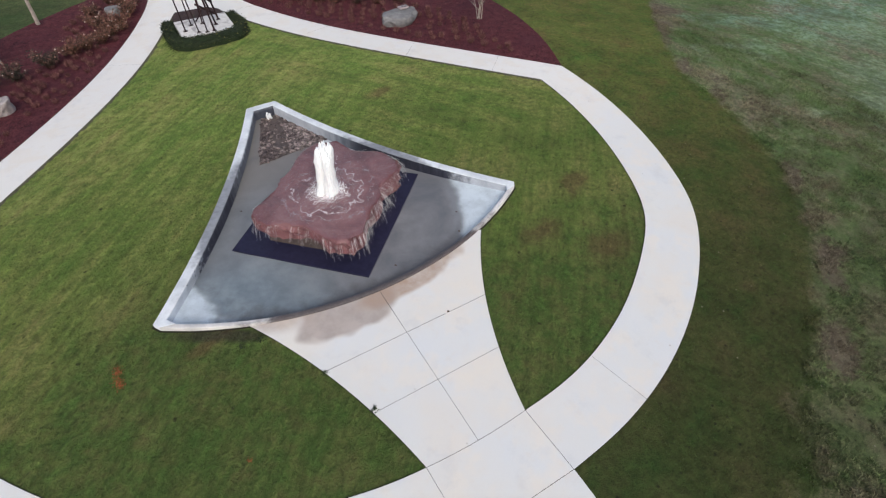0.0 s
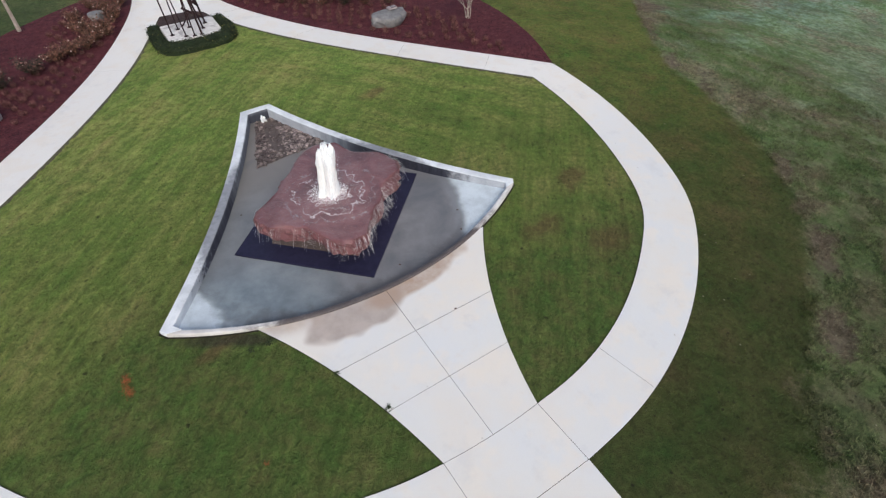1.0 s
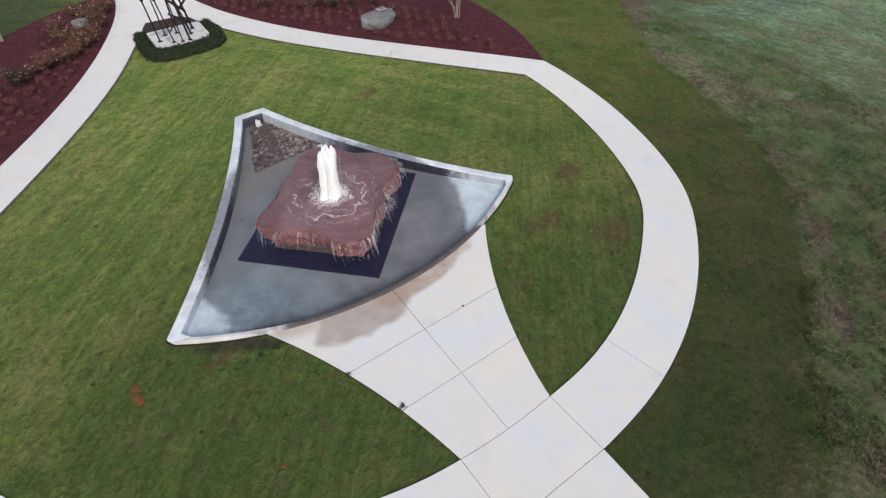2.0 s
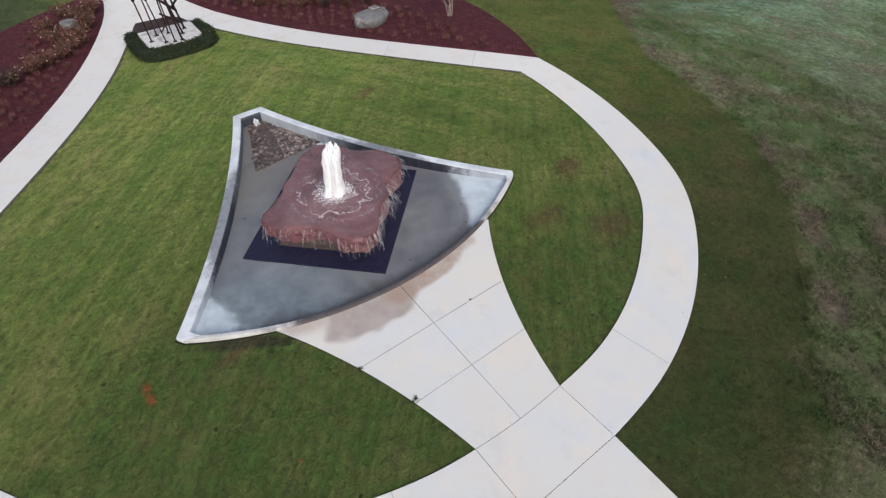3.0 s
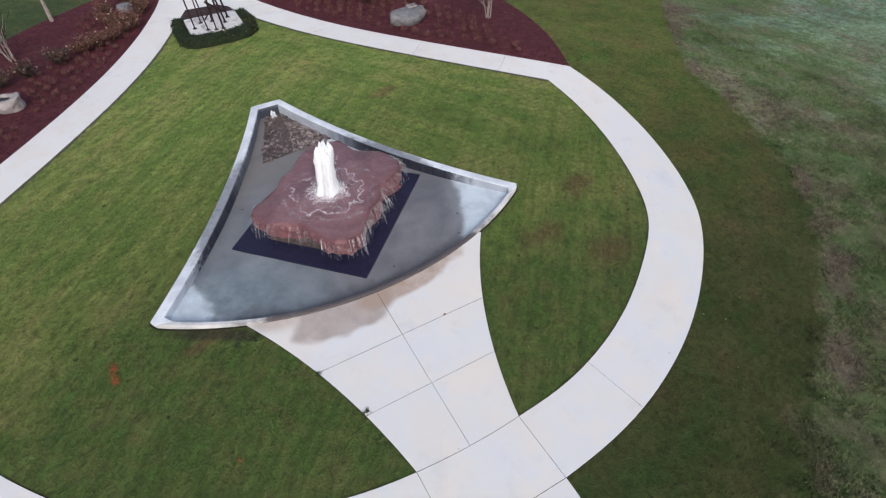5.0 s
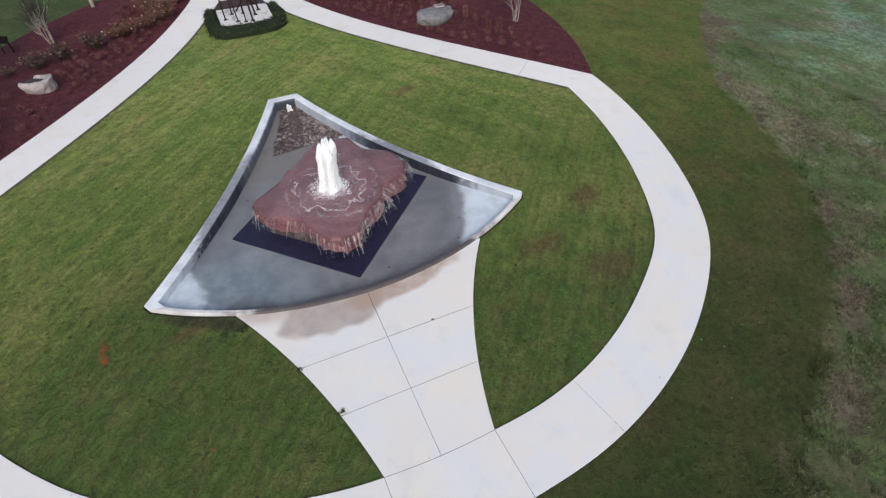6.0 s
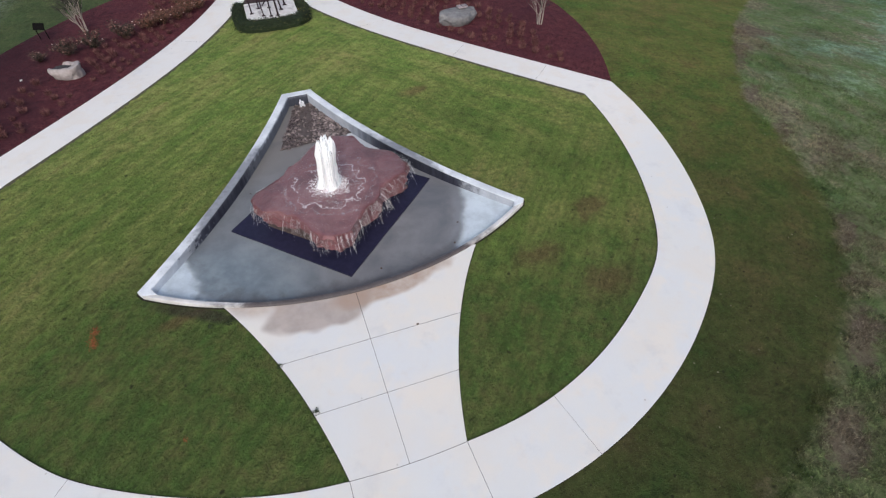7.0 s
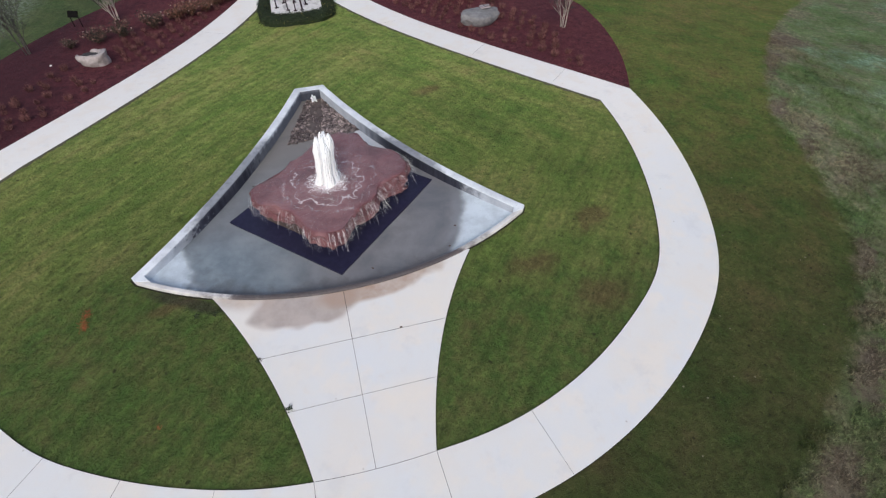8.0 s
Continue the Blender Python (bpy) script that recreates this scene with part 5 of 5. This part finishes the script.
b = boulder("boulder", -8.13, 16.46, 0.58, 0.42, 0.54, -12, PALE_ROCK, "pale carved boulder with a dark planted hollow", 8.3, 0.25, (-0.20, 0.03, 0.46, 0.20))
bm = bmesh.new()
blob(bm, -0.20, 0.03, 0.19, 0.40, 0.25, 0.05, 0.3, 2, 2.0)
part("soil", bm, DARK_SOIL, b, "dark soil in the hollow")
boulder("boulder", -3.25, 24.85, 0.36, 0.28, 0.42, 15, GRANITE, "small grey boulder among the rose bushes", 5.7)

# ---- rose bushes ----


def rose_bush(x, y, seed, size, material, label):
    """Arching canes with leaves, and faded flower heads at their tips."""
    rnd = random.Random(seed)
    base = root("rose_bush", x, y, land(x, y) + 0.03, label, "shrub", "rose bushes in the mulch")
    bm, lm, hm = bmesh.new(), bmesh.new(), bmesh.new()
    for i in range(20):
        a = rnd.uniform(0, math.tau)
        out, h = (0.06 + 0.42 * math.sqrt(rnd.random())) * size, rnd.uniform(0.34, 0.64) * size
        P = [(0.05 * math.cos(a), 0.05 * math.sin(a), 0)]
        for j in range(1, 5):
            t = j / 4
            P.append((out * math.cos(a) * t + rnd.gauss(0, 0.02), out * math.sin(a) * t + rnd.gauss(0, 0.02), h * t ** 0.8))
        tube(bm, P, [0.012, 0.010, 0.009, 0.007, 0.004], 4, False)
        for j in range(52):
            t = rnd.uniform(0.2, 1.05)
            spread = 0.04 + 0.08 * t
            leaves(lm, [(out * math.cos(a) * t + rnd.gauss(0, spread), out * math.sin(a) * t + rnd.gauss(0, spread), max(0.04, h * t ** 0.8 + rnd.gauss(0, 0.05)))], 0.075, rnd)
        for j in range(rnd.choice((1, 2, 2, 3))):
            hx, hy, hz = P[4][0] + rnd.gauss(0, 0.075), P[4][1] + rnd.gauss(0, 0.075), P[4][2] + rnd.uniform(-0.09, 0.05)
            r = rnd.uniform(0.018, 0.036)
            blob(hm, hx, hy, hz, r, r, r * 0.8, 0.45, 1, rnd.uniform(0, 50), 20.0)
    part("woody_frame", bm, STEM, base)
    part("foliage", lm, material, base)
    heads = part("flower_head", hm, FADED_BLOOM, base, "clusters of faded dusty pink blooms")
    tagged(heads, kind="stuff")
    return base


kinds = [rose_bush(-8.6, 18.95, 1, 1.0, ROSE_DARK, "rose bush with fading green and russet leaves"), rose_bush(-7.6, 19.4, 2, 1.05, ROSE_DARK, "rose bush with fading green leaves and pale blooms")]
kinds += [rose_bush(-5.45, 20.95, 3, 1.0, ROSE_LEAF, "rose bush with russet autumn leaves"), rose_bush(-4.75, 21.2, 5, 0.95, ROSE_LEAF, "rose bush with russet autumn leaves")]
q = copy_thing(kinds[0], pose(-9.65, 18.65, land(-9.65, 18.65) + 0.03, 0, 0, 70))
q.scale = [0.66] * 3
rnd = random.Random(4)
for x, y, pick in ((-6.4, 20.05, (1,)), (-4.1, 21.65, (2, 3)), (-3.7, 22.25, (2, 3)), (-3.2, 22.75, (2, 3)), (-4.1, 23.55, (2, 3)), (-3.75, 23.1, (2, 3)), (-4.15, 25.25, (2, 3)), (-2.62, 24.4, (2, 3)), (-2.75, 25.9, (2, 3)), (-3.3, 26.6, (2, 3)), (-2.0, 26.2, (2, 3)), (4.49, 23.05, (1, 3)), (5.19, 21.92, (1, 3)), (5.98, 21.12, (2, 3)), (6.79, 20.4, (2, 3)), (7.69, 19.68, (1, 3)), (8.6, 19.11, (2, 3)), (9.61, 18.55, (1, 2)), (6.01, 22.49, (2, 3)), (7.7, 20.96, (2, 3))):
    q = copy_thing(kinds[rnd.choice(pick)], pose(x, y, land(x, y) + 0.03, 0, 0, rnd.uniform(0, 360)))
    q.scale = [rnd.uniform(0.9, 1.12)] * 3

# ---- low dormant perennials planted in rows ----


def clump(seed):
    rnd = random.Random(seed)
    bm = bmesh.new()
    for i in range(150):
        a, b = rnd.uniform(0, math.tau), rnd.uniform(0, math.tau)
        r0, r1 = 0.10 * math.sqrt(rnd.random()), 0.20 * math.sqrt(rnd.random())
        h = rnd.uniform(0.10, 0.30) * (1.2 - 2.5 * r1)
        w = rnd.uniform(0.004, 0.008)
        c = Vector((r0 * math.cos(a), r0 * math.sin(a), 0))
        d = Vector((-math.sin(b), math.cos(b), 0)) * w
        tip = Vector((r1 * math.cos(a), r1 * math.sin(a), h))
        midp = (c + tip) / 2 + Vector((0, 0, 0.03))
        q = [bm.verts.new(p) for p in (c, midp + d, tip, midp - d)]
        bm.faces.new(q)
    base = root("perennial", 0, 0, 0, "small dry pinkish upright perennial in red mulch", "plant", "perennials in the mulch beds")
    part("foliage", bm, CLUMP_LEAF, base)
    return base


def near_line(x, y, line):
    return min(math.hypot(x - p[0], y - p[1]) for p in line)


clumps = [clump(1), clump(2), clump(3)]
fresh = list(clumps)
rnd = random.Random(9)
for loop, line, far in ((west_bed_loop, nw_out, 3.1), (north_bed_loop, ne_out, 4.3)):
    for i in range(-22, 26):
        for j in range(8, 50):
            x, y = 0.60 * i + 0.3 * (j % 2) + rnd.uniform(-0.1, 0.1), 0.60 * j + rnd.uniform(-0.1, 0.1)
            d = near_line(x, y, line)
            if not inside(x, y, loop) or not 0.45 < d < far or y > 26 or x < -13 or x > 10.8 or rnd.random() < 0.08:
                continue
            if math.hypot(x - 8.3, y - 15.75) < 1.0 or math.hypot(x + 8.3, y - 16.4) < 1.0:
                continue
            m = pose(x, y, land(x, y) + 0.035, 0, 0, rnd.uniform(0, 360))
            if fresh:
                fresh[0].matrix_world = m
                fresh.pop(0)
            else:
                q = copy_thing(clumps[rnd.randrange(3)], m)
                q.scale = [rnd.uniform(0.7, 1.25)] * 3

# ---- small bare trees ----


def limb(bm, tips, start, way, length, radius, depth, rnd, sway=0.09):
    P, R = [start], [radius]
    p, d = Vector(start), Vector(way).normalized()
    steps = 5
    for i in range(steps):
        d = (d + Vector((rnd.gauss(0, sway), rnd.gauss(0, sway), 0.05))).normalized()
        p = p + d * length / steps
        P.append(tuple(p))
        R.append(radius * (1 - 0.45 * (i + 1) / steps))
    tube(bm, P, R, 6 if depth > 1 else 4, False)
    if depth:
        for i in range(4 if depth > 1 else 5):
            k = rnd.choice((2, 3, 4, 5) if sway > 0.05 else (4, 5))
            side = Vector((rnd.gauss(0, 1), rnd.gauss(0, 1), rnd.uniform(0.1, 0.9))).normalized()
            limb(tips if depth <= 2 else bm, tips, P[k], d * 0.8 + side * 0.75, length * rnd.uniform(0.45, 0.7), max(0.005, R[k] * 0.68), depth - 1, rnd)


def bare_tree(x, y, stems, length, radius, seed, label, bark=BARK):
    rnd = random.Random(seed)
    base = root("crape_myrtle" if stems > 1 else "young_tree", x, y, land(x, y), label, "tree")
    bm = bmesh.new()
    tips = bmesh.new() if stems > 1 else bm
    for i in range(stems):
        a = i / stems * math.tau + rnd.uniform(-0.3, 0.3)
        r = 0.09 if stems > 1 else 0.0
        lean = rnd.uniform(0.06, 0.26) if stems > 1 else 0.03
        limb(bm, tips, (r * math.cos(a), r * math.sin(a), -0.03), (math.cos(a) * lean, math.sin(a) * lean, 1), length * rnd.uniform(0.85, 1.1), radius * rnd.uniform(0.8, 1.1), 3, rnd, 0.09 if stems > 1 else 0.012)
    part("trunk", bm, bark, base, "smooth forking stems")
    if stems > 1:
        part("branchwork", tips, TWIG, base, "bare grey-brown twigs")


bare_tree(11.6, 14.2, 6, 1.5, 0.021, 31, "bare multi-stemmed tree with pale stems in mulch")
bare_tree(-8.25, 21.7, 7, 1.5, 0.030, 32, "bare multi-stemmed tree with pale stems behind roses")
bare_tree(-11.35, 18.6, 6, 1.75, 0.026, 33, "bare small tree with forking grey twigs", DARK_BARK)
bare_tree(-6.6, 25.6, 1, 2.6, 0.095, 34, "young tree with a single pale trunk")

# ---- sign, paint mark, litter ----
sign = root("garden_sign", -9.9, 21.32, land(-9.9, 21.32), "small black metal sign on two legs", "sign", turn=-20)
bm = bmesh.new()
box(bm, -0.25, 0.25, -0.02, 0.02, -0.15, 0.15, 0.008)
bmesh.ops.rotate(bm, verts=bm.verts, cent=(0, 0, 0), matrix=Matrix.Rotation(radians(-35), 3, "X"))
bmesh.ops.translate(bm, verts=bm.verts, vec=(0, 0, 0.62))
part("board", bm, BLACK, sign)
for x in (-0.2, 0.2):
    bm = bmesh.new()
    tube(bm, [(x, 0, -0.05), (x, 0, 0.6)], [0.022, 0.022], 8)
    part("leg", bm, BLACK, sign)

bm = bmesh.new()
rnd = random.Random(12)
for i in range(420):
    t = rnd.random()
    x = -5.98 + 0.02 * math.sin(t * 9) + rnd.gauss(0, 0.055)
    y = 2.42 - 0.62 * t + rnd.gauss(0, 0.02)
    if 0.40 < t < 0.55 and rnd.random() < 0.5:
        continue
    a, s = rnd.uniform(0, math.tau), rnd.uniform(0.005, 0.015)
    q = [bm.verts.new((x + s * math.cos(a + w), y + s * math.sin(a + w), 0.014 + rnd.uniform(0, 0.03))) for w in (0, 2.2, 4.1)]
    bm.faces.new(q)
for i in range(26):
    x, y, a, s = rnd.gauss(-4.06, 0.03), rnd.gauss(-1.11, 0.03), rnd.uniform(0, math.tau), rnd.uniform(0.005, 0.014)
    bm.faces.new([bm.verts.new((x + s * math.cos(a + w), y + s * math.sin(a + w), 0.014 + rnd.uniform(0, 0.03))) for w in (0, 2.2, 4.1)])
tagged(link_mesh("paint_mark", bm, ORANGE), "orange utility paint sprayed on the grass", "paint mark", kind="stuff")

bm = bmesh.new()
box(bm, -0.045, 0.045, -0.03, 0.03, 0, 0.05, 0.008)
for v in bm.verts:
    v.co.x += 0.4 * v.co.y + 0.01 * noise.noise(v.co * 40)
tagged(link_mesh("plant_tag", bm, PLINTH), "small white plant tag stuck in mulch", "plant tag").matrix_world = pose(-10.02, 16.83, land(-10.02, 16.83) + 0.04, 0, 0, 30)

DRY = make_simple("dry_brown_leaf", (0.03, 0.018, 0.012), (0.10, 0.055, 0.03), 9, 0.7)


def fallen_leaf(x, y, z, size, rnd):
    bm = bmesh.new()
    a = rnd.uniform(0, math.tau)
    pts2 = [(0, -0.6), (0.35, -0.2), (0.45, 0.15), (0.12, 0.6), (-0.15, 0.55), (-0.42, 0.1), (-0.3, -0.3)]
    ring0 = [bm.verts.new((size * (u * math.cos(a) - v * math.sin(a)), size * (u * math.sin(a) + v * math.cos(a)), size * 0.35 * abs(u))) for u, v in pts2]
    bm.faces.new(ring0)
    ob = link_mesh("fallen_leaf", bm, DRY)
    ob.matrix_world = pose(x, y, z)
    tagged(ob, "curled dry brown leaf", "leaf", "fallen leaves")


rnd = random.Random(14)
for x, y in ((0.84, 2.17), (3.35, 3.1), (-2.1, 6.35), (3.0, 2.4), (2.4, 6.1), (1.15, -0.02)):
    on_floor = y > 1.6
    fallen_leaf(x, y, dish(x, y) + 0.006 if on_floor else 0.034, 0.06, rnd)

WEED = make_leaf("dark_weed_leaf", ((0.0, (0.012, 0.022, 0.008)), (0.7, (0.030, 0.048, 0.016)), (1.0, (0.060, 0.075, 0.028))))
for i, (x, y) in enumerate(((-2.08, -0.07), (-3.02, 1.50), (-3.45, 1.52), (-1.50, -1.40))):
    wr = random.Random(40 + i)
    bm = bmesh.new()
    leaves(bm, [(wr.gauss(0, 0.035), wr.gauss(0, 0.035), 0.02 + 0.07 * wr.random()) for _ in range(60)], 0.035, wr)
    weed = link_mesh("weed", bm, WEED)
    weed.matrix_world = pose(x, y, 0.0)
    tagged(weed, "small dark weed tuft beside the concrete edge", "weed", "weeds along the forecourt")

# ---- grass: short blades over the turf ----


def in_paving(x, y):
    return any(lo[0] < x < lo[1] and lo[2] < y < lo[3] and inside(x, y, loop) for lo, loop in boxes)


boxes = [((min(p[0] for p in l), max(p[0] for p in l), min(p[1] for p in l), max(p[1] for p in l)), l) for l in soil_loops + [basin_loop, west_bed_loop, north_bed_loop]]


def blades(name, count, area, keep, tall, wide, material, seed, label):
    rnd = random.Random(seed)
    v, f = [], []
    x0, x1, y0, y1 = area
    while len(f) < count:
        x, y = rnd.uniform(x0, x1), rnd.uniform(y0, y1)
        if not keep(x, y) or in_paving(x, y):
            continue
        z = land(x, y)
        for _ in range(3):
            a, h = rnd.uniform(0, math.tau), tall * rnd.uniform(0.5, 1.3)
            bx, by = x + rnd.gauss(0, 0.015), y + rnd.gauss(0, 0.015)
            lx, ly = h * rnd.gauss(0, 0.6), h * rnd.gauss(0, 0.6)
            k = len(v)
            dx, dy = wide * math.cos(a), wide * math.sin(a)
            v += [(bx - dx, by - dy, z - 0.004), (bx + dx, by + dy, z - 0.004), (bx + lx, by + ly, z + h)]
            f.append((k, k + 1, k + 2))
    return tagged(mesh_from(name, v, f, material), label, "grass", kind="stuff")


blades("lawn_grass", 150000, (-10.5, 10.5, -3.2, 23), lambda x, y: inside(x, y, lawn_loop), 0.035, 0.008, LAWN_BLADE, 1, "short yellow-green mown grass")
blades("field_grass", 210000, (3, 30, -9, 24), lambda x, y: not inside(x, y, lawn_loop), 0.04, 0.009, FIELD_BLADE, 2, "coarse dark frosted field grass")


def past_mowing(x, y):
    return math.hypot(x - 1.8, y - 7.5) - 0.31 * max(0.0, y - 5.0) ** 1.5 - 0.6 * max(0.0, -5.7 - y) + 0.5 * fbm(x * 0.9, y * 0.9) > 14.1


blades("coarse_grass", 90000, (5, 22, -9, 13), lambda x, y: past_mowing(x, y) and fbm(x * 1.1, y * 1.1, 4.0) > -0.1, 0.075, 0.012, FIELD_BLADE, 3, "coarse unmown frosted grass tufts")
